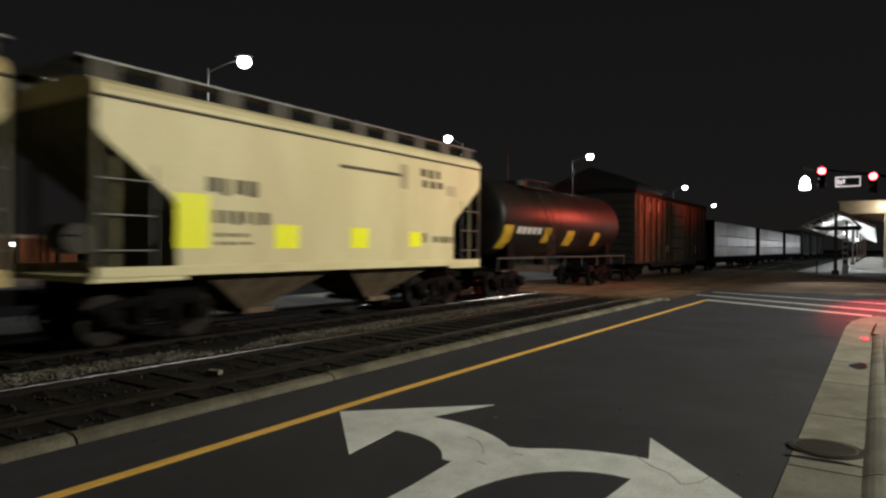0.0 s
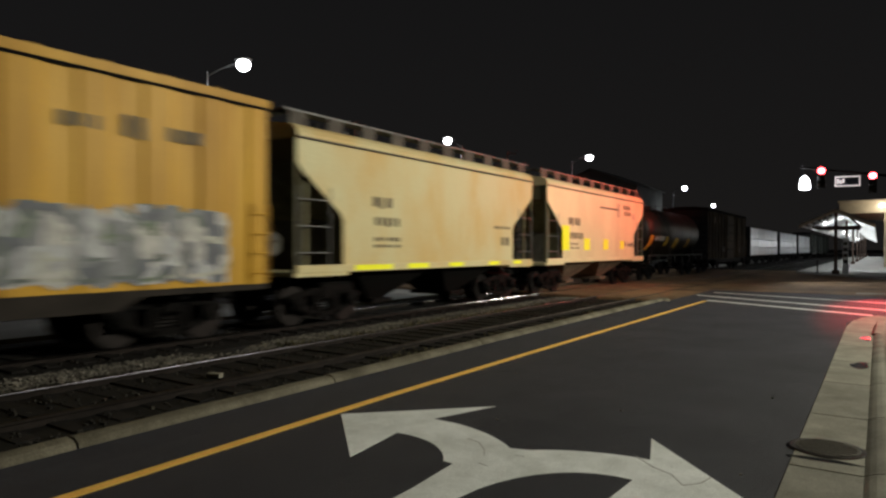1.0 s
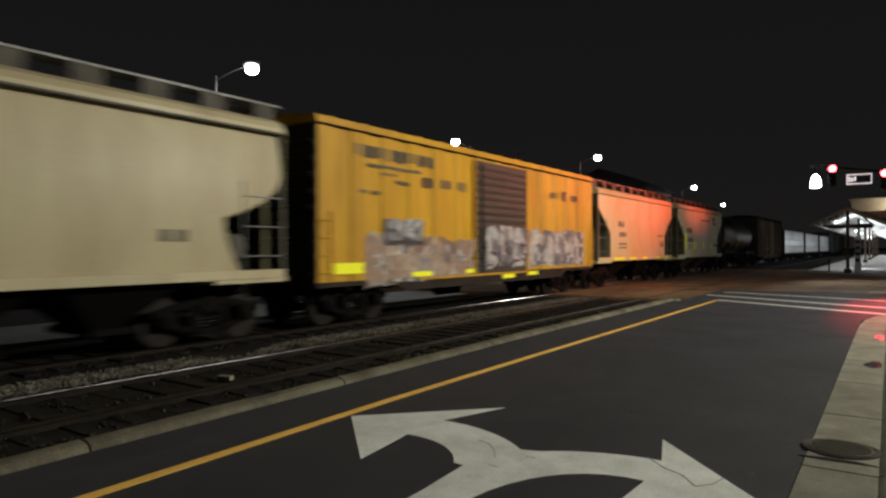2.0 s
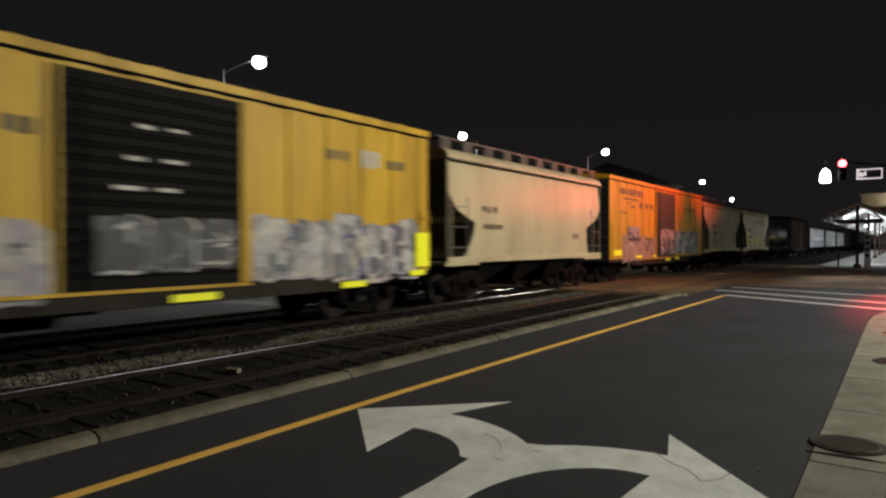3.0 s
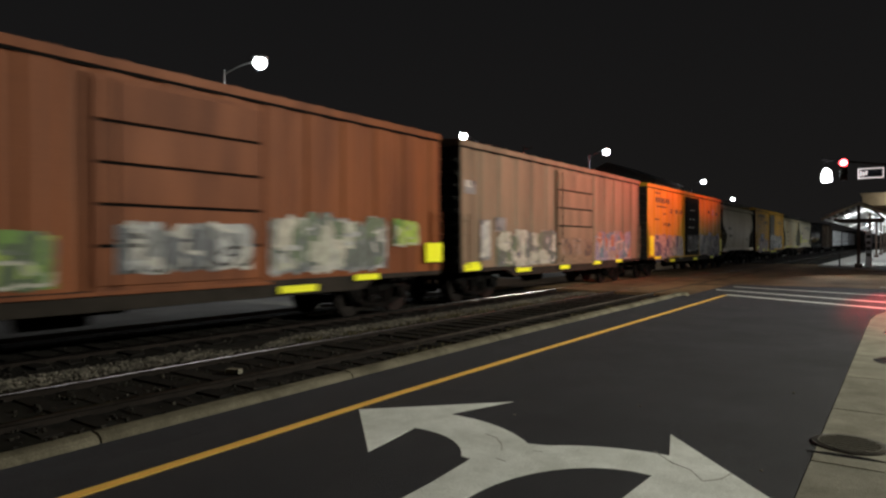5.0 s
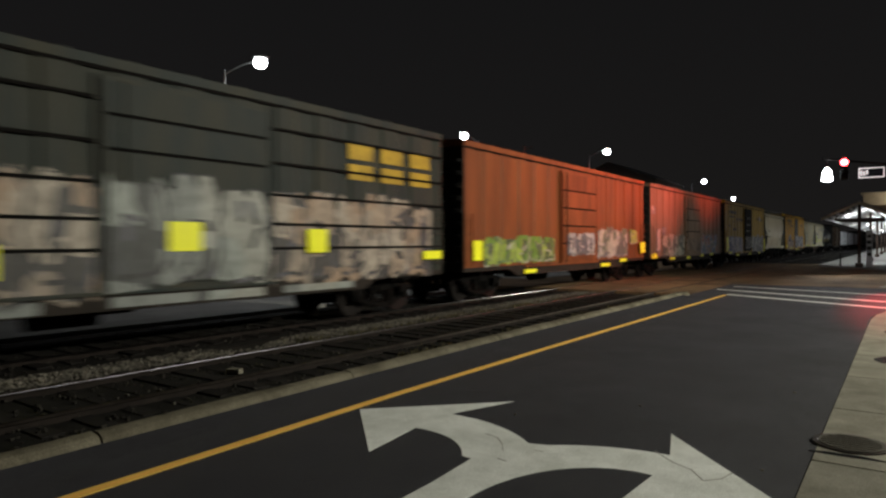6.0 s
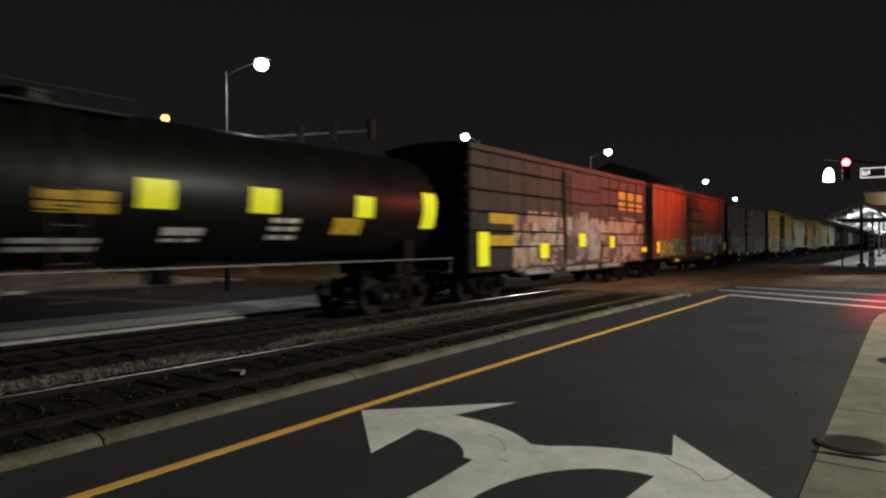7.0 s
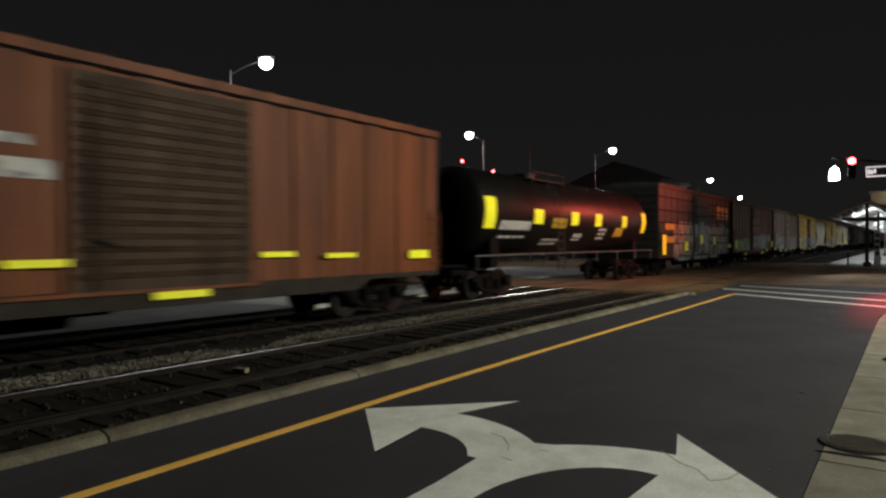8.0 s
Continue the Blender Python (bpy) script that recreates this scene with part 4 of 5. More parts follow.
SPRAY_ORANGE = spray("blue_and_orange_spray", [(0.34, 0.13, 0.07), (0.22, 0.22, 0.32), (0.09, 0.20, 0.27), (0.15, 0.18, 0.32), (0.28, 0.22, 0.2), (0.12, 0.2, 0.28)], 1.5)
SPRAY_PEACH = spray("peach_and_black_spray", [(0.33, 0.255, 0.19), (0.29, 0.24, 0.19), (0.05, 0.047, 0.045), (0.38, 0.33, 0.27), (0.31, 0.22, 0.15)], 1.2)
SPRAY_ASH = spray("ash_grey_spray", [(0.26, 0.29, 0.27), (0.2, 0.22, 0.21), (0.32, 0.33, 0.30), (0.05, 0.055, 0.055), (0.28, 0.29, 0.26)], 0.8)
SMUDGE = spray("smudged_brown_spray", [(0.16, 0.11, 0.08), (0.2, 0.14, 0.1), (0.08, 0.06, 0.05), (0.24, 0.19, 0.15)], 1.6)
SPRAY_DARK = spray("black_spray", [(0.03, 0.03, 0.035), (0.08, 0.08, 0.1), (0.03, 0.03, 0.03)], 2.0)
TANK_BLACK.node_tree.nodes["Principled BSDF"].inputs["Specular IOR Level"].default_value = 0.14
X = BEVEL_X + 0.004
XD = BEVEL_X + 0.092


def lime(car, rows, x=X, name="reflector"):
    for r in rows:
        sheet(car, name, *r, x, LIME, "lime yellow reflective sheet")


# cream hopper with the square reflectors
a = hopper(17.95, 5.55, "clean cream covered hopper car with lime reflective squares", CREAM, HATCH_DARK, 0.0, 2, DUSTY)
lime(a, [(-4.66, -3.96, 1.74, 2.76), (-2.33, -1.66, 1.74, 2.25), (0.05, 0.7, 1.76, 2.25), (2.4, 2.95, 1.8, 2.2)], 1.565)
bars(a, -4.0, -2.71, 2.76, 3.1, 1.565, INK, 4, 2)
bars(a, -3.85, -2.44, 2.2, 2.48, 1.565, INK, 6, 3)
bars(a, -3.8, -2.9, 1.96, 2.04, 1.565, INK, 3, 4)
bars(a, -3.8, -2.9, 1.8, 1.87, 1.565, INK, 4, 4)
sheet(a, "faded_stripe", -0.37, 2.06, 3.66, 3.74, 1.565, HATCH_DARK)
for r in ((1.95, 2.3, 3.35, 4.0), (4.2, 4.7, 3.3, 3.6)):
    sheet(a, "faded_emblem", *r, 1.565, BEIGE)
bars(a, 2.9, 4.05, 3.72, 3.97, 1.566, INK, 3, 6)
bars(a, 3.0, 4.11, 3.45, 3.66, 1.566, INK, 3, 7)
bars(a, 2.85, 3.3, 1.88, 2.18, 1.565, INK, 2, 8)
bars(a, 3.5, 4.6, 1.9, 2.1, 1.565, INK, 7, 9)
# rust-stained hopper
b = hopper(4.4, -7.4, "rust-stained cream covered hopper car", RUSTY_CREAM, HATCH_DARK, 0.0, 2)
lime(b, [(-3.93, -2.46, 1.27, 1.4), (-1.78, -0.84, 1.27, 1.4), (0.25, 1.01, 1.27, 1.39), (2.6, 3.3, 1.27, 1.39), (4.3, 4.9, 1.27, 1.39)], 1.598)
bars(b, -3.23, -2.41, 2.81, 3.11, 1.565, INK, 3, 2)
bars(b, -3.15, -2.06, 2.36, 2.6, 1.565, INK, 5, 3)
bars(b, -3.18, -2.06, 1.98, 2.09, 1.565, INK, 6, 4)
bars(b, -3.18, -2.06, 1.81, 1.9, 1.565, INK, 5, 5)
bars(b, 3.01, 4.11, 2.45, 2.55, 1.565, INK, 7, 6)
bars(b, 3.49, 4.11, 1.9, 2.19, 1.565, INK, 2, 7)
# yellow boxcar with a grey door
c = boxcar(-8.15, -24.4, "yellow boxcar with a grey ribbed door and pale graffiti", YELLOW, GREY_DOOR, YELLOW)
lime(c, [(-7.61, -6.59, 1.25, 1.51), (-4.64, -3.73, 1.09, 1.22), (-2.0, -1.15, 1.1, 1.22), (0.25, 1.09, 0.86, 1.0), (2.05, 2.82, 0.9, 1.03)], X + 0.02)
bars(c, -6.86, -3.54, 4.05, 4.38, X, INK, 12, 1)
sheet(c, "name_line", -6.4, -4.2, 3.86, 3.94, X, INK)
bars(c, -5.9, -5.2, 3.68, 3.76, X, INK, 3, 2)
bars(c, -5.34, -4.54, 3.49, 3.6, X, INK, 2, 2)
bars(c, -6.7, -5.75, 3.18, 3.28, X, INK, 2, 3)
for k in range(3):
    bars(c, -4.12 + k * 0.85, -3.55 + k * 0.85, 3.5, 3.8, X, INK, 3, 4 + k)
bars(c, 3.97, 4.7, 3.7, 3.95, X, INK, 3, 9)
bars(c, 5.0, 5.5, 3.6, 4.05, X, INK, 2, 8)
bars(c, 5.8, 6.6, 3.7, 3.95, X, INK, 3, 7)
graffiti(c, -6.5, -1.6, 0.84, 2.25, X, SPRAY_PINK, SPRAY_PINK, SPRAY_WHITE, 11, "dull pink and white graffiti letters")
graffiti(c, -5.8, -4.15, 1.9, 2.7, X + 0.03, SPRAY_DARK, SPRAY_WHITE, SPRAY_DARK, 12, "small dark block graffiti")
graffiti(c, -0.98, 1.85, 1.15, 2.7, XD, SPRAY_WHITE, SPRAY_WHITE, SPRAY_DARK, 13, "white graffiti on the door")
graffiti(c, 2.2, 7.1, 1.12, 2.65, X, SPRAY_WHITE, SPRAY_WHITE, SPRAY_GREEN, 14, "grey graffiti letters")
# beige hopper with rounded sides
d = hopper(-25.2, -36.9, "beige covered hopper car with rounded sides", BEIGE, HATCH_DARK, 0.13, 3)
bars(d, -3.9, -2.9, 2.76, 2.98, 1.57, INK, 3, 2)
bars(d, -3.8, -2.6, 2.25, 2.42, 1.57, INK, 6, 3)
bars(d, 2.95, 3.6, 1.98, 2.2, 1.54, INK, 2, 4)
# mustard boxcar with a black door
e = boxcar(-37.8, -54.0, "mustard yellow boxcar with a black door and blue-white graffiti", YELLOW2, BLACK_DOOR, YELLOW2)
lime(e, [(-7.98, -7.28, 1.17, 2.18), (-7.19, -6.16, 0.98, 1.12), (-4.49, -3.55, 0.78, 0.92), (0.41, 1.35, 0.78, 0.92), (4.65, 5.47, 0.8, 0.94), (7.17, 7.8, 0.98, 1.12), (7.4, 7.98, 1.2, 2.1)], X + 0.085)
bars(e, -6.92, -5.82, 4.38, 4.5, X, INK, 5, 1)
bars(e, -6.79, -4.22, 3.92, 4.22, X, INK, 10, 2)
sheet(e, "name_line", -6.6, -4.9, 3.70, 3.79, X, INK)
sheet(e, "name_line", -5.45, -4.9, 3.34, 3.42, X, INK)
sheet(e, "name_line", -6.93, -6.12, 3.02, 3.1, X, INK)
for k, (ya, yb) in enumerate(((-4.13, -3.67), (-3.19, -2.57), (-2.25, -1.63))):
    bars(e, ya, yb, 3.42, 3.7, X, INK, 3, 4 + k)
bars(e, -5.38, -4.1, 2.7, 2.9, X, HATCH_DARK, 5, 8)
bars(e, 4.27, 5.1, 3.7, 3.95, X, INK, 3, 9)
bars(e, 5.4, 6.1, 3.6, 4.05, X, PALE_INK, 3, 10)
bars(e, 6.4, 7.1, 3.65, 3.9, X, INK, 3, 11)
graffiti(e, -6.95, -1.55, 0.82, 2.35, X, SPRAY_BLUE, SPRAY_BLUE, SPRAY_WHITE, 21, "blue and white graffiti letters")
graffiti(e, -0.9, 1.75, 1.3, 2.35, XD, SPRAY_DARK, SPRAY_DARK, SPRAY_WHITE, 22, "white scrawl on the door")
for k, z in enumerate((2.7, 3.2, 3.75)):
    bars(e, -0.6 + 0.2 * k, 0.9, z, z + 0.08, XD, PALE_INK, 2, 30 + k)
graffiti(e, 2.2, 7.6, 0.84, 2.5, X, SPRAY_BLUE, SPRAY_WHITE, SPRAY_BLUE, 23, "violet and white graffiti letters")
# tan boxcar
f = boxcar(-55.2, -71.0, "tan boxcar with a plain tan door and graffiti", TAN, TAN, TAN, "bands", 4)
lime(f, [(-7.73, -6.82, 1.0, 1.2), (-4.56, -3.55, 0.86, 1.02), (-1.2, -0.37, 0.84, 0.99), (1.95, 2.85, 0.93, 1.07), (4.6, 5.4, 0.95, 1.09), (-7.6, -6.9, 1.21, 1.26)], X + 0.03)
graffiti(f, -5.79, -1.55, 0.95, 2.4, X, SPRAY_GREEN, SPRAY_GREEN, SPRAY_WHITE, 31, "grey-green graffiti letters")
graffiti(f, 2.28, 6.6, 1.0, 2.45, X, SPRAY_ORANGE, SPRAY_ORANGE, SPRAY_BLUE, 32, "blue and orange graffiti letters")
graffiti(f, -1.2, 1.7, 1.2, 2.1, XD, TAN, SMUDGE, TAN, 33, "faint dark scrawl on the door")
for r in ((-6.8, -6.2, 1.3, 2.55), (-5.9, -5.25, 2.2, 2.65), (-7.7, -7.05, 3.3, 3.7)):
    sheet(f, "paint_patch", *r, X, SPRAY_WHITE)
# red-brown boxcar
g = boxcar(-72.0, -88.2, "red-brown boxcar with white and green graffiti", REDBROWN, REDBROWN, REDBROWN, "bands", 4)
lime(g, [(7.3, 8.05, 1.32, 1.84), (2.3, 3.34, 0.8, 0.95), (4.55, 5.4, 0.96, 1.1), (-7.7, -7.2, 1.3, 1.9), (-4.5, -3.6, 0.79, 0.93)], X + 0.085)
graffiti(g, 2.1, 5.8, 1.12, 2.55, X, SPRAY_WHITE, SPRAY_GREEN, SPRAY_WHITE, 41, "white block graffiti letters")
graffiti(g, 6.0, 7.05, 1.75, 2.5, X, SPRAY_LIME, SPRAY_LIME, SPRAY_GREEN, 42, "small green graffiti")
graffiti(g, -7.0, -2.0, 1.1, 2.1, X, SPRAY_LIME, SPRAY_LIME, SPRAY_GREEN, 43, "leaf green graffiti along the side")
graffiti(g, -1.1, 1.6, 1.3, 2.3, XD, SPRAY_WHITE, SPRAY_WHITE, SPRAY_DARK, 44, "white scrawl on the door")
# grimy grey-green boxcar with yellow emblem blocks
k = boxcar(-89.3, -105.3, "grimy grey-green boxcar with yellow blocks and pale graffiti", DULL, DULL, DULL, "bands", 5, None, (4.15, 3.45, 2.8, 2.2, 1.7))
lime(k, [(-7.72, -7.1, 1.15, 2.19), (-3.68, -3.0, 1.31, 1.83), (-0.35, 0.3, 1.7, 2.22), (2.88, 3.45, 1.63, 2.14), (6.99, 7.8, 1.4, 1.62)], XD + 0.03)
for ya, yb in ((4.25, 5.1), (5.4, 6.25), (6.55, 7.4)):
    sheet(k, "emblem_block", ya, yb, 3.8, 4.2, X + 0.012, AMBER)
    sheet(k, "emblem_block", ya, yb, 3.32, 3.68, X + 0.012, AMBER)
for r in ((-6.9, -5.0, 2.47, 2.8), (-6.9, -4.6, 1.77, 2.1)):
    sheet(k, "yellow_panel", *r, X + 0.012, AMBER)
graffiti(k, -5.4, -1.55, 0.8, 3.1, X + 0.012, SPRAY_PEACH, SPRAY_PEACH, SPRAY_DARK, 51, "pale grey graffiti letters")
graffiti(k, -1.4, 1.85, 1.0, 3.1, XD, SPRAY_ASH, SPRAY_ASH, SPRAY_DARK, 52, "peach graffiti on the door")
graffiti(k, 2.0, 7.5, 0.9, 3.05, X + 0.012, SPRAY_PEACH, SPRAY_PEACH, SPRAY_DARK, 53, "peach and black graffiti letters")
for i, (ya, yb) in enumerate(((-4.6, -2.4), (-1.3, 1.8), (2.3, 4.4))):
    sheet(k, "sill_graffiti", ya, yb, 0.765 + 0.02 * i, 0.955, X + 0.008, SPRAY_ASH, "pale spray paint run down over the sill")
# black tank car
m = tank_car(-105.8, -122.6, "clean black tank car with lime reflective squares", TANK_BLACK)
for r in ((-7.5, -6.85, 2.28, 3.28), (-4.27, -3.56, 2.48, 3.0), (-1.21, -0.53, 2.48, 3.0), (1.15, 1.83, 2.48, 3.0), (4.22, 4.85, 2.48, 3.0), (6.85, 7.45, 2.26, 3.23)):
    wrap(m, "reflector", *r, LIME, label="lime yellow reflective sheet")
for r in ((-2.79, -1.6, 2.36, 2.53), (-2.79, -1.6, 2.56, 2.73), (3.55, 4.5, 2.07, 2.45)):
    wrap(m, "placard", *r, AMBER, label="amber placard")
for ya, yb, za, zb, n in ((-5.58, -3.5, 2.25, 2.55, 9), (-5.46, -3.62, 1.98, 2.06, 4), (-2.17, -0.79, 1.88, 1.96, 5), (-2.17, -0.79, 1.74, 1.82, 5), (0.29, 1.13, 2.02, 2.16, 3), (0.29, 1.13, 1.9, 1.96, 2), (2.64, 3.5, 2.3, 2.4, 2), (2.64, 3.5, 2.13, 2.22, 2), (2.64, 3.5, 1.95, 2.04, 2)):
    for q in range(n):
        s = (yb - ya) / n
        wrap(m, "lettering", ya - 0.9 + q * s, ya - 0.9 + q * s + s * 0.72, za, zb, PALE_INK)
# faded brown boxcar at the tail
n = boxcar(-124.4, -140.8, "faded brown boxcar with a ribbed door", BROWN, WEATHERED, BROWN, "bands", 15)
lime(n, [(-2.39, -1.5, 1.48, 1.6), (-0.12, 0.94, 0.87, 1.0), (2.13, 2.99, 1.55, 1.66), (3.88, 4.82, 1.5, 1.61), (6.8, 7.6, 1.43, 1.64)], X + 0.085)
for r in ((-3.0, -1.65, 2.8, 3.1), (-3.1, -2.0, 3.3, 3.45)):
    sheet(n, "paint_patch", *r, X, SPRAY_WHITE)
# rusty tank car ahead of the cream hopper
o = tank_car(32.6, 18.9, "rust-dusted black tank car with amber sheets", TANK_RUSTY)
for r in ((-5.9, -5.2, 1.76, 2.59), (-2.6, -2.0, 1.98, 2.57), (-0.4, 0.4, 1.89, 2.5), (2.7, 3.4, 1.9, 2.5)):
    wrap(o, "reflector", *r, AMBER, label="amber reflective sheet")
for q in range(5):
    wrap(o, "lettering", -4.9 + q * 0.42, -4.6 + q * 0.42, 2.3, 2.55, PALE_INK)
# weathered boxcar, then the lumber cars and the dark head of the train
p = boxcar(50.4, 33.7, "dark weathered boxcar with pale outside posts", SCORCHED, SCORCHED, UNDER, "posts", 4)
post_bm = bmesh.new()
box(post_bm, X + 0.0, X + 0.07, -0.06, 0.06, 1.08, 4.6, 0.01)
POST = mesh_of("post", post_bm, WEATHERED)
for i in range(15):
    if not 5 < i < 9:
        again("post", POST, p, pose(0, -7.9 + i * 1.13, 0))
prnd = random.Random(77)
for i in range(16):
    yy, zz = prnd.uniform(-7.6, 7.0), prnd.choice((1.5, 2.3, 3.2, 3.9)) + prnd.uniform(-0.1, 0.1)
    if not -2.2 < yy < 2:
        sheet(p, "paint_patch", yy, yy + prnd.uniform(0.3, 0.7), zz, zz + prnd.uniform(0.25, 0.6), X + 0.012, prnd.choice((SPRAY_PEACH, WEATHERED)))
w1 = lumber_car(75.6, 53.5, "centre-beam flatcar loaded with white-wrapped lumber")
dark_box = boxcar(139.9, 123.7, "dark boxcar far ahead in the train", DULL, DULL, UNDER, "posts", 4)


def train_copies():
    """The loaded lumber cars and the dark cars come more than once."""
    for ob, y in ((w1, 88.0), (w1, 111.5), (dark_box, 149.3), (dark_box, 167.0)):
        made = copy_thing(ob, pose(0, 0, 0))
        moving.append((made, y))


train_copies()


def motions():
    for ob, y in moving:
        walk(ob, [(i * 0.5, pose(TRAIN_TRACK, y + SPEED * i * 0.5, RAIL_TOP)) for i in range(17)])
    step = math.degrees(SPEED / FPS / 0.457)
    for ob, y in wheelsets:
        walk(ob, [(i / FPS, pose(0, y, 0.457, -step * i)) for i in range(8 * FPS + 1)])
# ---- things ----
LAMP_GLOW = glow("white_lamp_glow", (0.93, 0.97, 1.0), 30)
RED_GLOW = glow("red_signal_glow", (1.0, 0.055, 0.065), 26)
SODIUM_GLOW = glow("sodium_lamp_glow", (1.0, 0.42, 0.10), 5)
BULB_GLOW = glow("warm_bulb_glow", (1.0, 0.7, 0.45), 14)
SIGN_GLOW = glow("lit_sign_border", (0.9, 0.8, 0.8), 0.8)
SMALL_GLOW = glow("small_white_glow", (0.9, 0.95, 1.0), 12)


def street_lamp(x, y, z, dx, dy, glow_mat, label, base=-0.33, size=1.0):
    """A tapered pole, a bowed arm and a cobra head; (dx, dy) goes from the pole to the head."""
    lamp_post = tagged(new("street_lamp"), label, "street lamp", "street lamps")
    px, py = x - dx, y - dy
    bm = bmesh.new()
    rod(bm, (px, py, base), (px, py, z - 0.35), 0.09, 12, 0.045)
    rod(bm, (px, py, base), (px, py, base + 0.5), 0.17, 12, 0.15)
    part("pole", bm, GALVANISED, lamp_post)
    bm = bmesh.new()
    pts = [(px + dx * k, py + dy * k, z - 0.55 + 0.6 * math.sin(k * 1.57)) for k in (0, 0.2, 0.4, 0.6, 0.8, 0.95)]
    for p, q in zip(pts, pts[1:]):
        rod(bm, p, q, 0.03, 8)
    part("arm", bm, GALVANISED, lamp_post)
    bm = bmesh.new()
    d = Vector((dx, dy, 0)).normalized()
    bmesh.ops.create_uvsphere(bm, u_segments=24, v_segments=12, radius=0.32 * size, matrix=Matrix.Translation((x, y, z + 0.22)) @ d.to_track_quat("X", "Z").to_matrix().to_4x4() @ Matrix.Diagonal((1.25, 0.7, 0.35, 1)))
    head = part("lamp_head", bm, GALVANISED, lamp_post, smooth=True)
    bm = bmesh.new()
    bmesh.ops.create_uvsphere(bm, u_segments=24, v_segments=12, radius=0.3 * size, matrix=Matrix.Translation((x, y, z - 0.02)) @ Matrix.Diagonal((1.0, 1.0, 0.9, 1)))
    part("lens", bm, glow_mat, head, "glowing white lens", smooth=True)
    return lamp_post


for i, (x, y, z) in enumerate(FAR_LAMPS):
    arm = [(1.3, 0.95), (-0.9, -0.65), (1.3, 0.9), (1.3, 0.9), (1.3, 0.9)][i]
    street_lamp(x, y, z, *arm, LAMP_GLOW, "tall galvanised street lamp with a glaring white head")
street_lamp(NEAR_LAMP[0], NEAR_LAMP[1], NEAR_LAMP[2], -1.6, 0.0, LAMP_GLOW, "tall street lamp on the near pavement", 0.0)
street_lamp(-35.3, 21.6, 9.24, 0.9, 0.6, SODIUM_GLOW, "street lamp with an orange sodium head", -0.16, 0.8)


def traffic_signal():
    """Mast arm over the street with two red signals and a street-name plate."""
    ts = tagged(new("traffic_signal"), "dark mast-arm traffic signal showing red", "traffic signal")
    (xa, ya, za), (xb, yb, zb) = SIGNALS
    bm = bmesh.new()
    d = Vector((xb - xa, yb - ya, zb - za))
    p0, p1 = Vector((xa, ya + 0.35, za + 0.12)) - d * 0.42, Vector((xb, yb + 0.35, zb + 0.12)) + d * 2.6
    rod(bm, p0, p1, 0.045, 10, 0.12)
    part("mast_arm", bm, BLACK_END, ts)
    bm = bmesh.new()
    rod(bm, (p1.x, p1.y, -0.05), (p1.x, p1.y, 6.4), 0.17, 14, 0.13)
    part("mast", bm, DARK_STEEL, ts)
    for x, y, z in SIGNALS:
        bm = bmesh.new()
        box(bm, x - 0.19, x + 0.19, y - 0.02, y + 0.24, z - 0.95, z + 0.24, 0.03)
        head = part("signal_head", bm, DARK_STEEL, ts)
        for k in range(3):
            bm = bmesh.new()
            zz = z - 0.36 * k
            bmesh.ops.create_uvsphere(bm, u_segments=20, v_segments=10, radius=0.185, matrix=Matrix.Translation((x, y - 0.03, zz)) @ Matrix.Diagonal((1, 0.5, 1, 1)))
            part("signal_lens", bm, RED_GLOW if k == 0 else BLACK_END, head, "lit red lens" if k == 0 else "unlit dark lens", smooth=True)
            bm = bmesh.new()
            for q in range(10):
                a0, a1 = radians(-20 + q * 22), radians(-20 + (q + 1) * 22)
                bm.faces.new([bm.verts.new((x + 0.205 * math.cos(a), yy, zz + 0.205 * math.sin(a))) for a, yy in ((a0, y - 0.02), (a1, y - 0.02), (a1, y - 0.26), (a0, y - 0.26))])
            part("visor", bm, DARK_STEEL, head)
    # name plate between them
    bm = bmesh.new()
    box(bm, -2.02, -0.84, 42.35, 42.38, 5.28, 5.84, 0.01)
    plate = part("name_plate", bm, SIGN_GLOW, ts, "street sign with a white border")
    bm = bmesh.new()
    box(bm, -1.97, -0.89, 42.335, 42.349, 5.34, 5.78)
    part("plate_face", bm, SIGN_BLUE, plate)
    bm = bmesh.new()
    for k in range(3):
        box(bm, -1.93 + k * 0.13, -1.84 + k * 0.13, 42.325, 42.334, 5.42 + 0.05 * (k > 1), 5.70 - 0.06 * (k == 1))
    part("plate_lettering", bm, SIGN_GLOW, plate)


traffic_signal()


def corner_lamp():
    """A bell-shaped white glass lamp that hangs from the mast arm."""
    x, y, z = GLOBE
    g = tagged(new("hanging_lamp"), "glowing white bell lamp hanging from the mast arm", "street lamp")
    bm = bmesh.new()
    rod(bm, (x, y, z + 0.5), (x, y, 6.26), 0.03, 10)
    part("stem", bm, DARK_STEEL, g)
    bm = bmesh.new()
    prof = [(0.76 * r, 0.8 * h) for r, h in ((0.2, -0.42), (0.33, -0.38), (0.34, -0.2), (0.3, 0.05), (0.26, 0.28), (0.17, 0.4), (0.05, 0.5))]
    rings = [[bm.verts.new((x + r * math.cos(k * math.tau / 20), y + r * math.sin(k * math.tau / 20), z + h)) for k in range(20)] for r, h in prof]
    for p, q in zip(rings, rings[1:]):
        for k in range(20):
            bm.faces.new((p[k], p[(k + 1) % 20], q[(k + 1) % 20], q[k]))
    bm.faces.new(rings[0][::-1])
    bm.faces.new(rings[-1])
    part("globe", bm, LAMP_GLOW, g, "glowing white glass globe", smooth=True)
    bm = bmesh.new()
    rod(bm, (x, y, z + 0.43), (x, y, z + 0.55), 0.09, 10, 0.02)
    part("finial", bm, DARK_STEEL, g)


corner_lamp()


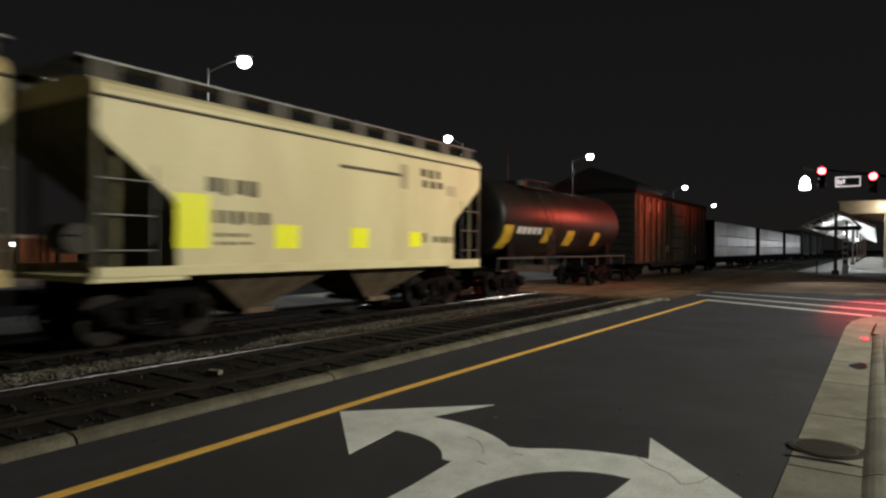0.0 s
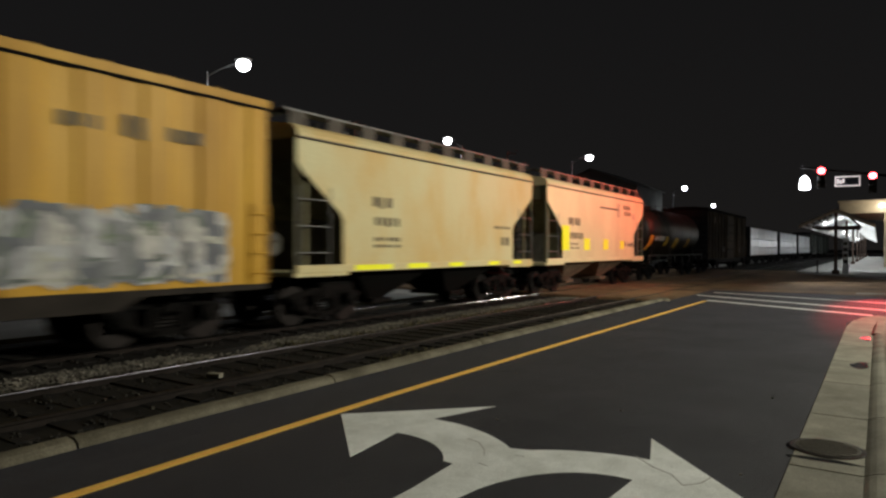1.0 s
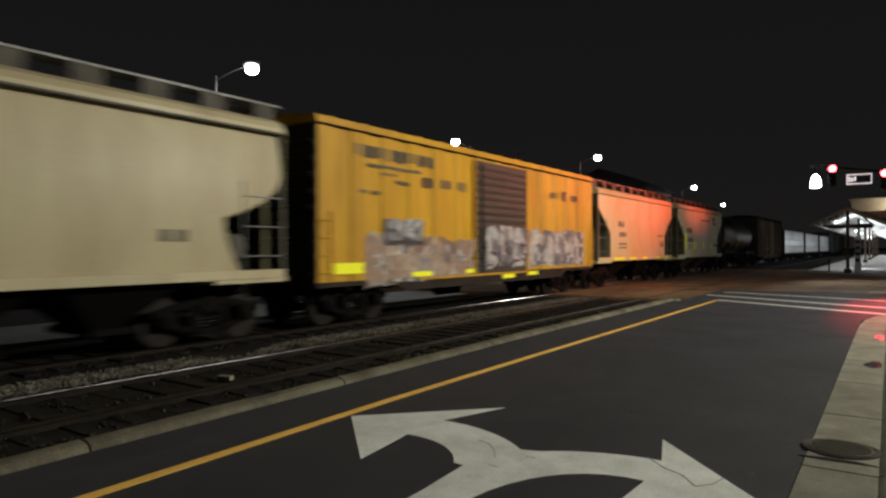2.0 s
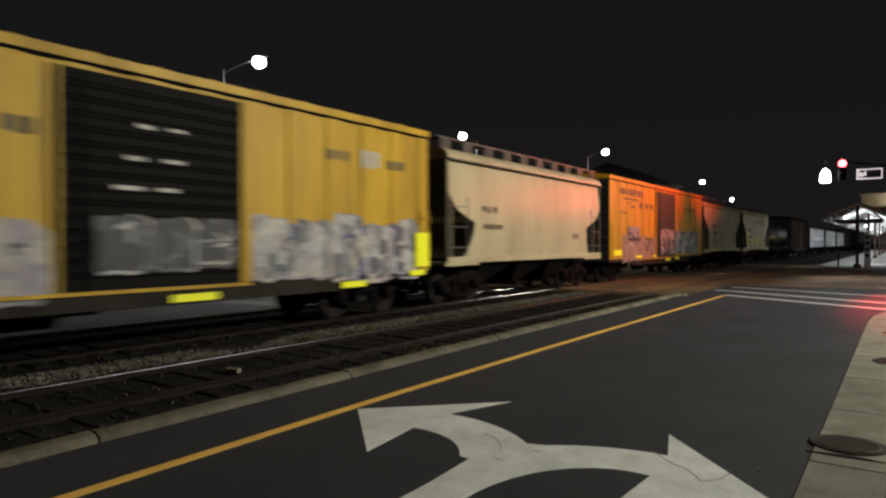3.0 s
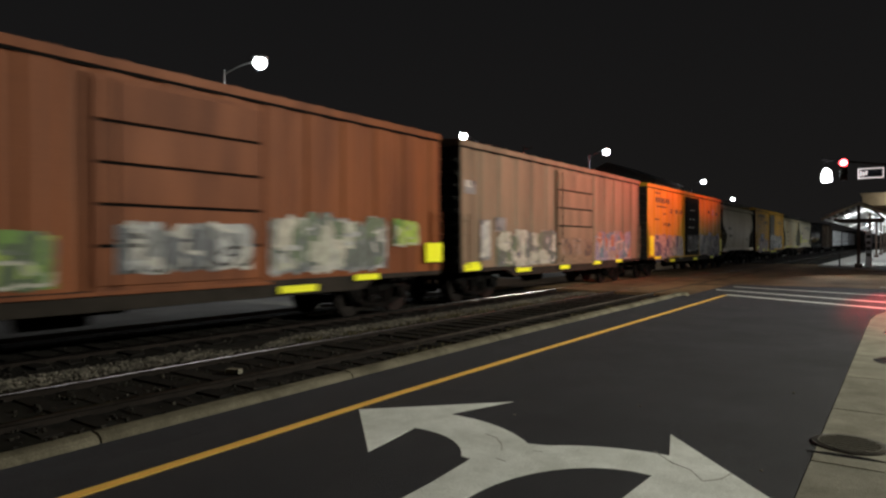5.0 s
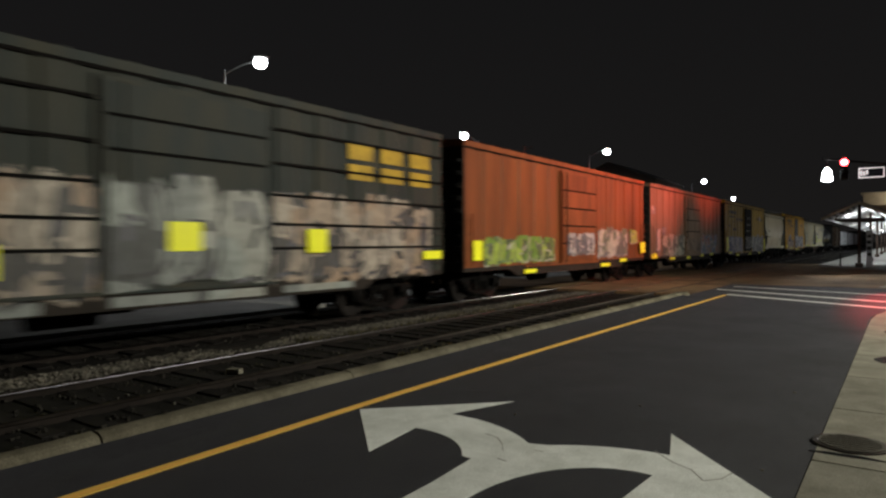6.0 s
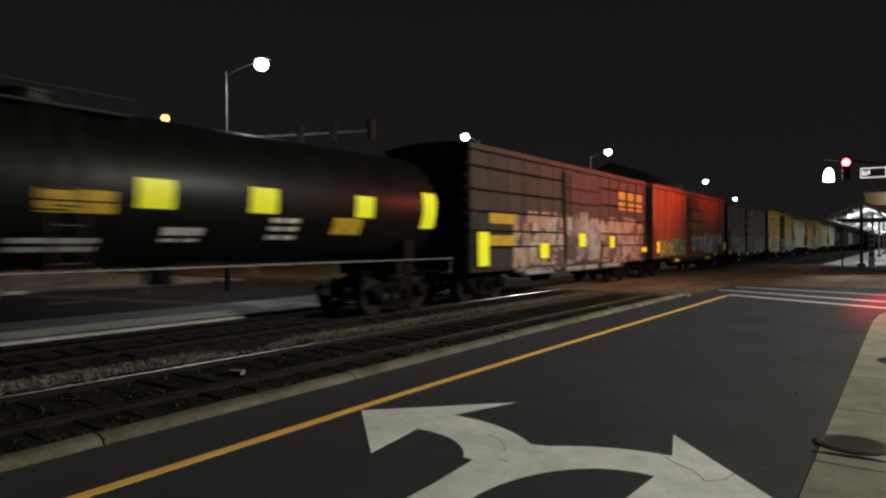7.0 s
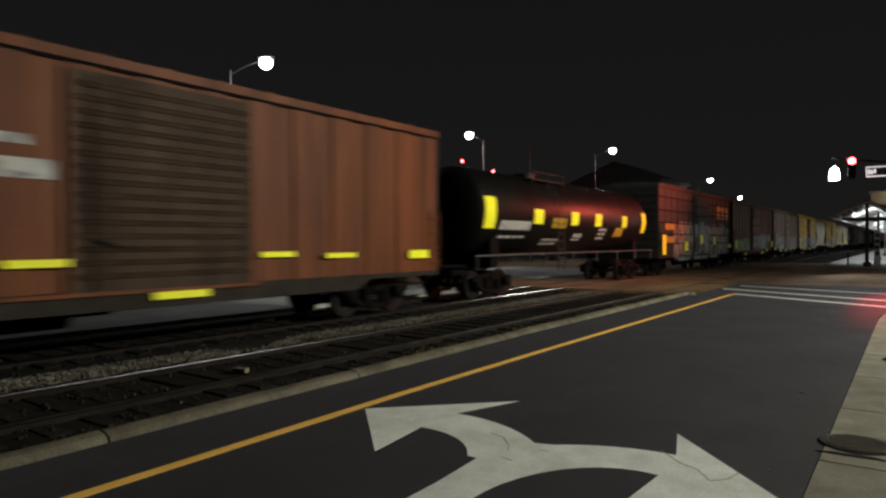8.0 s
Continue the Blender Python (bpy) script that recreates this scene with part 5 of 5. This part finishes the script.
def station_canopy():
    """A long gabled platform roof on a middle row of posts, its first bay open timber."""
    s = tagged(new("platform_canopy"), "gabled timber platform canopy with a white soffit", "canopy")
    xm, xl, xr, zr, ze = -2.47, -4.72, -0.18, 4.62, 3.55
    y0, y1, y2 = 53.0, 57.5, 190.0
    for sx, xe in ((-1, xl), (1, xr)):
        bm = bmesh.new()
        prism(bm, [(xm, zr), (xe, ze), (xe, ze - 0.09), (xm, zr - 0.1)], y0 - 0.3, y2)
        part("roof_slope", bm, SHINGLE, s)
        bm = bmesh.new()
        prism(bm, [(xm, zr - 0.115), (xe - sx * 0.06, ze - 0.11), (xe - sx * 0.06, ze - 0.125), (xm, zr - 0.13)], y1, y2)
        part("soffit", bm, SOFFIT, s)
        bm = bmesh.new()
        prism(bm, [(xm, zr - 0.1), (xe, ze - 0.09), (xe, ze - 0.26), (xm, zr - 0.28)], y0 - 0.32, y0 - 0.24)
        part("bargeboard", bm, BEIGE_WALL, s)
        for k in range(6):
            t = (k + 0.6) / 6
            bm = bmesh.new()
            px, pz = xm + (xe - xm) * t, zr + (ze - zr) * t - 0.16
            box(bm, px - 0.04, px + 0.04, y0 - 0.2, y1, pz - 0.1, pz + 0.04)
            part("purlin", bm, SOFFIT, s)
    for y in (y0, y0 + 2.2, y1):
        bm = bmesh.new()
        box(bm, -3.94, -1.1, y - 0.06, y + 0.06, 3.24, 3.42, 0.01)
        rod(bm, (xm - 1.45, y, 3.4), (xm - 0.5, y, 4.3), 0.035, 6)
        rod(bm, (xm + 1.45, y, 3.4), (xm + 0.5, y, 4.3), 0.035, 6)
        part("truss", bm, TIMBER, s)
    y = y0
    while y < 188:
        bm = bmesh.new()
        box(bm, xm - 0.1, xm + 0.1, y - 0.1, y + 0.1, 0.3, zr - 0.12, 0.01)
        box(bm, xm - 0.22, xm + 0.22, y - 0.22, y + 0.22, 0.03, 0.34, 0.02)
        part("post", bm, TIMBER, s)
        y += 18.6
    # glowing strips added to stand for the unseen lights under the roof
    for y in (60.5, 78.0, 96.0, 114.0, 132.0, 150.0, 168.0):
        bm = bmesh.new()
        box(bm, -3.64, -3.56, y - 0.6, y + 0.6, 3.83, 3.87, 0.01)
        part("added_strip", bm, LAMP_GLOW, s, "added glowing strip under the soffit")
    bm = bmesh.new()
    box(bm, -2.1, -1.75, 54.0, 54.12, 0.5, 2.6, 0.01)
    box(bm, -2.12, -1.73, 53.98, 54.14, 0.04, 0.5, 0.01)
    board = part("notice_board", bm, SIGN_WHITE, s, "tall white notice board")
    bm = bmesh.new()
    for k in range(4):
        box(bm, -2.06, -1.8, 53.975, 53.99, 0.8 + k * 0.42, 1.05 + k * 0.42)
    part("notice", bm, HATCH_DARK, board)


station_canopy()


def bollard(x, y):
    b = tagged(new("bollard"), "thin dark steel bollard at the platform edge", "bollard")
    bm = bmesh.new()
    rod(bm, (x, y, 0.03), (x, y, 0.95), 0.045, 10)
    rod(bm, (x, y, 0.95), (x, y, 1.0), 0.045, 10, 0.02)
    part("post", bm, DARK_STEEL, b)
    bm = bmesh.new()
    rod(bm, (x, y, 0.04), (x, y, 0.07), 0.1, 12)
    part("base_plate", bm, DARK_STEEL, b)


bollard(-3.75, 55.5)


def station_building():
    b = tagged(new("station_building"), "station building with a broad beige fascia", "building")
    bm = bmesh.new()
    box(bm, -3.25, 22, 76, 96, 5.35, 6.42, 0.03)
    box(bm, -3.4, 22.2, 75.8, 96.2, 6.42, 6.6)
    part("fascia", bm, BEIGE_WALL, b)
    bm = bmesh.new()
    box(bm, 1.8, 22, 78, 95, 0.0, 5.35)
    part("wall", bm, BRICK, b)
    for x in (0.6, 5.0, 9.4):
        bm = bmesh.new()
        box(bm, x - 0.15, x + 0.15, 76.3, 76.6, 0.0, 5.35, 0.02)
        part("column", bm, BEIGE_WALL, b)
    bm = bmesh.new()
    box(bm, 0.1, 0.5, 75.75, 75.98, 5.95, 6.15, 0.02)
    part("wall_light", bm, SMALL_GLOW, b, "small white floodlight")


station_building()


def warehouse():
    """A plain gabled shed far behind the train."""
    b = tagged(new("warehouse"), "grey gabled warehouse behind the far street", "building")
    bm = bmesh.new()
    prism(bm, [(-35.6, -0.16), (-24.2, -0.16), (-24.2, 9.3), (-29.9, 11.6), (-35.6, 9.3)], 78, 89)
    part("wall", bm, GREY_WALL, b)
    for sx in (-1, 1):
        bm = bmesh.new()
        prism(bm, [(-29.9, 11.62), (-29.9 + sx * 6.0, 9.2), (-29.9 + sx * 6.0, 9.35), (-29.9, 11.78)], 77.5, 89.5)
        part("roof", bm, GREY_WALL, b)
    for k in range(4):
        bm = bmesh.new()
        box(bm, -35 + k * 2.8, -33.4 + k * 2.8, 77.9, 78.02, 1.0, 3.4, 0.02)
        part("window", bm, BLACK_END, b)


warehouse()


def far_signal():
    """A mast arm with unlit signals on the far street."""
    ts = tagged(new("traffic_signal"), "galvanised mast arm with dark signal heads on the far street", "traffic signal")
    bm = bmesh.new()
    rod(bm, (-29.0, 21.2, -0.2), (-29.0, 21.2, 7.6), 0.15, 12, 0.11)
    part("mast", bm, GALVANISED, ts)
    bm = bmesh.new()
    rod(bm, (-29.0, 21.2, 7.35), (-22.6, 25.7, 7.75), 0.08, 10, 0.05)
    part("mast_arm", bm, GALVANISED, ts)
    for k in (0.5, 0.72, 0.97):
        x, y, z = -29.0 + 6.4 * k, 21.2 + 4.5 * k, 7.35 + 0.4 * k
        bm = bmesh.new()
        box(bm, x - 0.17, x + 0.17, y - 0.17, y + 0.17, z - 0.5, z + 0.6, 0.03)
        part("signal_head", bm, BLACK_END, ts)


far_signal()


def wreath_pole(x, y, z0, z1, seed):
    """A thin pole with a small ring of bulbs."""
    rr = random.Random(seed)
    p = tagged(new("decorated_pole"), "thin pole with a ring of small warm bulbs", "light decoration", "decorated poles")
    bm = bmesh.new()
    rod(bm, (x, y, -0.16), (x, y, z1 + 1.0), 0.05, 8)
    part("pole", bm, GALVANISED, p)
    for k in range(9):
        a = k * math.tau / 9
        bm = bmesh.new()
        bmesh.ops.create_icosphere(bm, subdivisions=1, radius=0.05, matrix=Matrix.Translation((x + 0.3 * math.cos(a), y - 0.2 + 0.25 * math.cos(a), z0 + 0.4 * math.sin(a) + rr.uniform(-0.05, 0.05))))
        part("bulb", bm, BULB_GLOW, p)


wreath_pole(-43.6, 25.0, 6.0, 6.5, 1)


def low_building():
    b = tagged(new("low_building"), "low brick building lit orange across the lot", "building")
    bm = bmesh.new()
    box(bm, -60, -46.5, 8, 23.5, -0.16, 2.0, 0.03)
    part("wall", bm, BRICK, b)
    bm = bmesh.new()
    box(bm, -60.2, -46.3, 7.8, 23.7, 2.0, 2.25, 0.03)
    part("roof_edge", bm, PALE_CONCRETE, b)
    for k in range(6):
        bm = bmesh.new()
        box(bm, -46.2, -46.0, 9 + k * 2.6, 9.2 + k * 2.6, -0.16, 2.0)
        part("post", bm, TIMBER, b)
    for k in range(3):
        bm = bmesh.new()
        box(bm, -46.52, -46.46, 10.2 + k * 4.5, 10.6 + k * 4.5, 1.5, 1.7)
        part("wall_light", bm, SMALL_GLOW, b, "small white wall light")


low_building()


def drain_cover():
    m = tagged(new("drain_cover"), "round cast-iron drain cover set in the wet gutter", "drain cover")
    x, y = -0.37, 6.76
    bm = bmesh.new()
    rod(bm, (x, y, -0.02), (x, y, 0.017), 0.30, 36)
    part("frame_ring", bm, WET_IRON, m)
    bm = bmesh.new()
    rod(bm, (x, y, 0.0), (x, y, 0.023), 0.255, 36)
    cover = part("cover", bm, OLD_IRON, m)
    for k in range(-3, 4):
        h = math.sqrt(0.23 ** 2 - (k * 0.065) ** 2)
        bm = bmesh.new()
        box(bm, x - h, x + h, y + k * 0.065 - 0.014, y + k * 0.065 + 0.014, 0.022, 0.03)
        part("rib", bm, OLD_IRON, cover)


OLD_IRON = surface("old_cast_iron", (0.07, 0.062, 0.05), 0.8, (0.1, 0.09, 0.07), 6.0, grain=0.25, fine=90, bump=0.3)
WET_IRON = surface("wet_cast_iron", (0.05, 0.045, 0.04), 0.42, (0.09, 0.08, 0.07), 6.0, metal=0.7, grain=0.2, fine=90, bump=0.3)
drain_cover()
WATER = surface("shallow_water", (0.02, 0.02, 0.02), 0.1, (0.03, 0.03, 0.03), 2.0, grain=0.02, bump=0.0)
for x, y, rx, ry in ((-0.22, 11.9, 0.12, 0.32), (-0.2, 15.6, 0.09, 0.4), (-0.38, 6.38, 0.27, 0.05)):
    bm = bmesh.new()
    slab(bm, [(x + rx * (1 + 0.2 * math.sin(3 * a + x * 9)) * math.cos(a), y + ry * (1 + 0.2 * math.sin(2 * a + y)) * math.sin(a)) for a in [k * math.tau / 24 for k in range(24)]], 0.0065, 0.0085)
    tagged(part("puddle", bm, WATER), "small puddle in the gutter reflecting red light", "puddle", "puddles")


def marker_pole(x, y, z):
    """A far thin pole with a small red light on its top."""
    p = tagged(new("marker_pole"), "thin far pole with a small red light", "pole", "marker poles")
    bm = bmesh.new()
    rod(bm, (x, y, -0.2), (x, y, z - 0.08), 0.06, 8)
    part("pole", bm, GALVANISED, p)
    bm = bmesh.new()
    bmesh.ops.create_icosphere(bm, subdivisions=2, radius=0.13, matrix=Matrix.Translation((x, y, z)))
    part("red_light", bm, RED_GLOW, p, "small red light", smooth=True)


marker_pole(-33.7, 49.8, 9.3)
marker_pole(-32.2, 52.8, 8.5)


def utility_pole(x, y, z):
    p = tagged(new("utility_pole"), "grey far utility pole with a short crossarm", "pole")
    bm = bmesh.new()
    rod(bm, (x, y, -0.2), (x, y, z), 0.12, 10, 0.08)
    part("pole", bm, GALVANISED, p)
    bm = bmesh.new()
    box(bm, x - 0.1, x + 0.9, y - 0.05, y + 0.05, z - 0.35, z - 0.2, 0.01)
    part("crossarm", bm, GALVANISED, p)


utility_pole(-28.4, 53.0, 10.7)
for x, y, r in ((-3.3, 5.95, 0.012), (-2.35, 7.05, 0.012), (-1.05, 8.7, 0.014), (-4.3, 8.3, 0.012), (-0.9, 5.6, 0.01)):
    bm = bmesh.new()
    bmesh.ops.create_icosphere(bm, subdivisions=1, radius=r, matrix=Matrix.Translation((x, y, r * 0.6)) @ Matrix.Diagonal((1.6, 1.0, 0.7, 1)))
    tagged(part("pebble", bm, CONCRETE), "small pale pebble lying on the asphalt", "stone", "pebbles on the road")
# ---- loose stone: ballast between and beside the tracks ----
def stones(name, count, place, lo, hi, material, label, seed):
    """Many small broken stones in one mesh: dented cubes, turned at random."""
    rs = np.random.RandomState(seed)
    cube = np.array([(sx, sy, sz) for sx in (-1, 1) for sy in (-1, 1) for sz in (-1, 1)], float)
    quads = [(0, 1, 3, 2), (4, 6, 7, 5), (0, 4, 5, 1), (2, 3, 7, 6), (0, 2, 6, 4), (1, 5, 7, 3)]
    verts, faces = [], []
    for i in range(count):
        x, y, z = place(rs)
        s = rs.uniform(lo, hi) / 2
        pts = cube * (1 + rs.uniform(-0.4, 0.25, (8, 3))) * s * np.array((1, rs.uniform(0.7, 1.3), rs.uniform(0.5, 0.8)))
        a = rs.uniform(0, 6.28)
        ca, sa = math.cos(a), math.sin(a)
        n = len(verts)
        for px, py, pz in pts:
            verts.append((x + ca * px - sa * py, y + sa * px + ca * py, z + pz))
        faces += [tuple(n + k for k in q) for q in quads]
    data = bpy.data.meshes.new(name)
    data.from_pydata(verts, [], faces)
    data.materials.append(material)
    return tagged(new(name, data), label, "ballast", kind="stuff")


def between(rs):
    """The strip of pale stone between the tracks; it thins out in patches."""
    while True:
        x, y = rs.normal(-9.98, 0.5), -6 + 30 * rs.random_sample() ** 1.0
        if -10.95 < x < -9.15 and noise.noise(Vector((x * 0.9, y * 0.45, 3.0))) > -0.25 + 0.35 * rs.random_sample() - 0.2:
            return x, y, BED - 0.06 + 0.05 * max(0, 1 - abs(x + 9.95)) + rs.uniform(0, 0.02)


def sprinkled(rs):
    """Dark stone over both beds and the dirt verge."""
    x, y = rs.uniform(-14.2, -6.1), -6 + 30 * rs.random_sample()
    on = abs(x - NEAR_TRACK) < 1.5 or abs(x - TRAIN_TRACK) < 1.5
    return x, y, (BED if on else -0.19) + rs.uniform(0, 0.015)


PALE_STONE = surface("pale_ballast", (0.165, 0.152, 0.128), 0.9, (0.06, 0.055, 0.047), 2.0, grain=0.2, fine=50, vary=0.6, island=True)
DARK_STONE = surface("dirty_ballast", (0.034, 0.031, 0.026), 0.9, (0.013, 0.012, 0.010), 2.0, spec=0.15, grain=0.25, fine=50, vary=0.6, island=True)
bm = bmesh.new()
prism(bm, [(-10.75, -0.337), (-9.35, -0.337), (-9.6, BED - 0.03), (-10.4, BED - 0.03)], -40, 23.9)
structure("ballast_bank", bm, DARK_STONE, "low bank of crushed stone between the tracks", "ballast")
stones("pale_ballast", 22000, between, 0.018, 0.05, PALE_STONE, "pale crushed stone between the tracks", 3)
stones("dirty_ballast", 6000, sprinkled, 0.02, 0.045, DARK_STONE, "dark dirty crushed stone over the track beds", 4)
def weeds(count, seed):
    """Dry grass blades in tufts along the near track."""
    rs = random.Random(seed)
    verts, faces = [], []
    tufts = [(rs.choice((rs.uniform(-7.1, -6.3), rs.uniform(-9.7, -9.2))), rs.uniform(8.5, 23.0)) for _ in range(46)]
    for i in range(count):
        tx, ty = rs.choice(tufts)
        x, y = tx + rs.gauss(0, 0.12), ty + rs.gauss(0, 0.2)
        a, h, wide = rs.uniform(0, 6.28), rs.uniform(0.05, 0.17), rs.uniform(0.004, 0.008)
        dx, dy, n = math.cos(a), math.sin(a), len(verts)
        bend = rs.uniform(0.02, 0.1)
        verts += [(x - dx * wide, y - dy * wide, -0.2), (x + dx * wide, y + dy * wide, -0.2), (x - dy * bend * 0.4 + dx * wide * 0.6, y + dx * bend * 0.4 + dy * wide * 0.6, -0.2 + h * 0.7), (x - dy * bend, y + dx * bend, -0.2 + h)]
        faces += [(n, n + 1, n + 2), (n, n + 2, n + 3)]
    data = bpy.data.meshes.new("dry_weeds")
    data.from_pydata(verts, [], faces)
    data.materials.append(DRY_GRASS)
    tagged(new("dry_weeds", data), "dry brownish weeds in tufts beside the near track", "weeds", kind="stuff")


DRY_GRASS = surface("dry_grass", (0.10, 0.085, 0.04), 0.9, (0.05, 0.045, 0.022), 3.0, grain=0.2, vary=0.4, island=True, bump=0)
weeds(3200, 12)
# one pale block lying by the near track, and crumbs on the asphalt
bm = bmesh.new()
box(bm, -0.11, 0.11, -0.06, 0.06, 0, 0.07, 0.012)
block = part("loose_block", bm, CONCRETE)
block.matrix_basis = pose(-8.12, 6.08, -0.135, 0, 0, 20)
tagged(block, "pale broken concrete block lying between the rails", "stone")
motions()
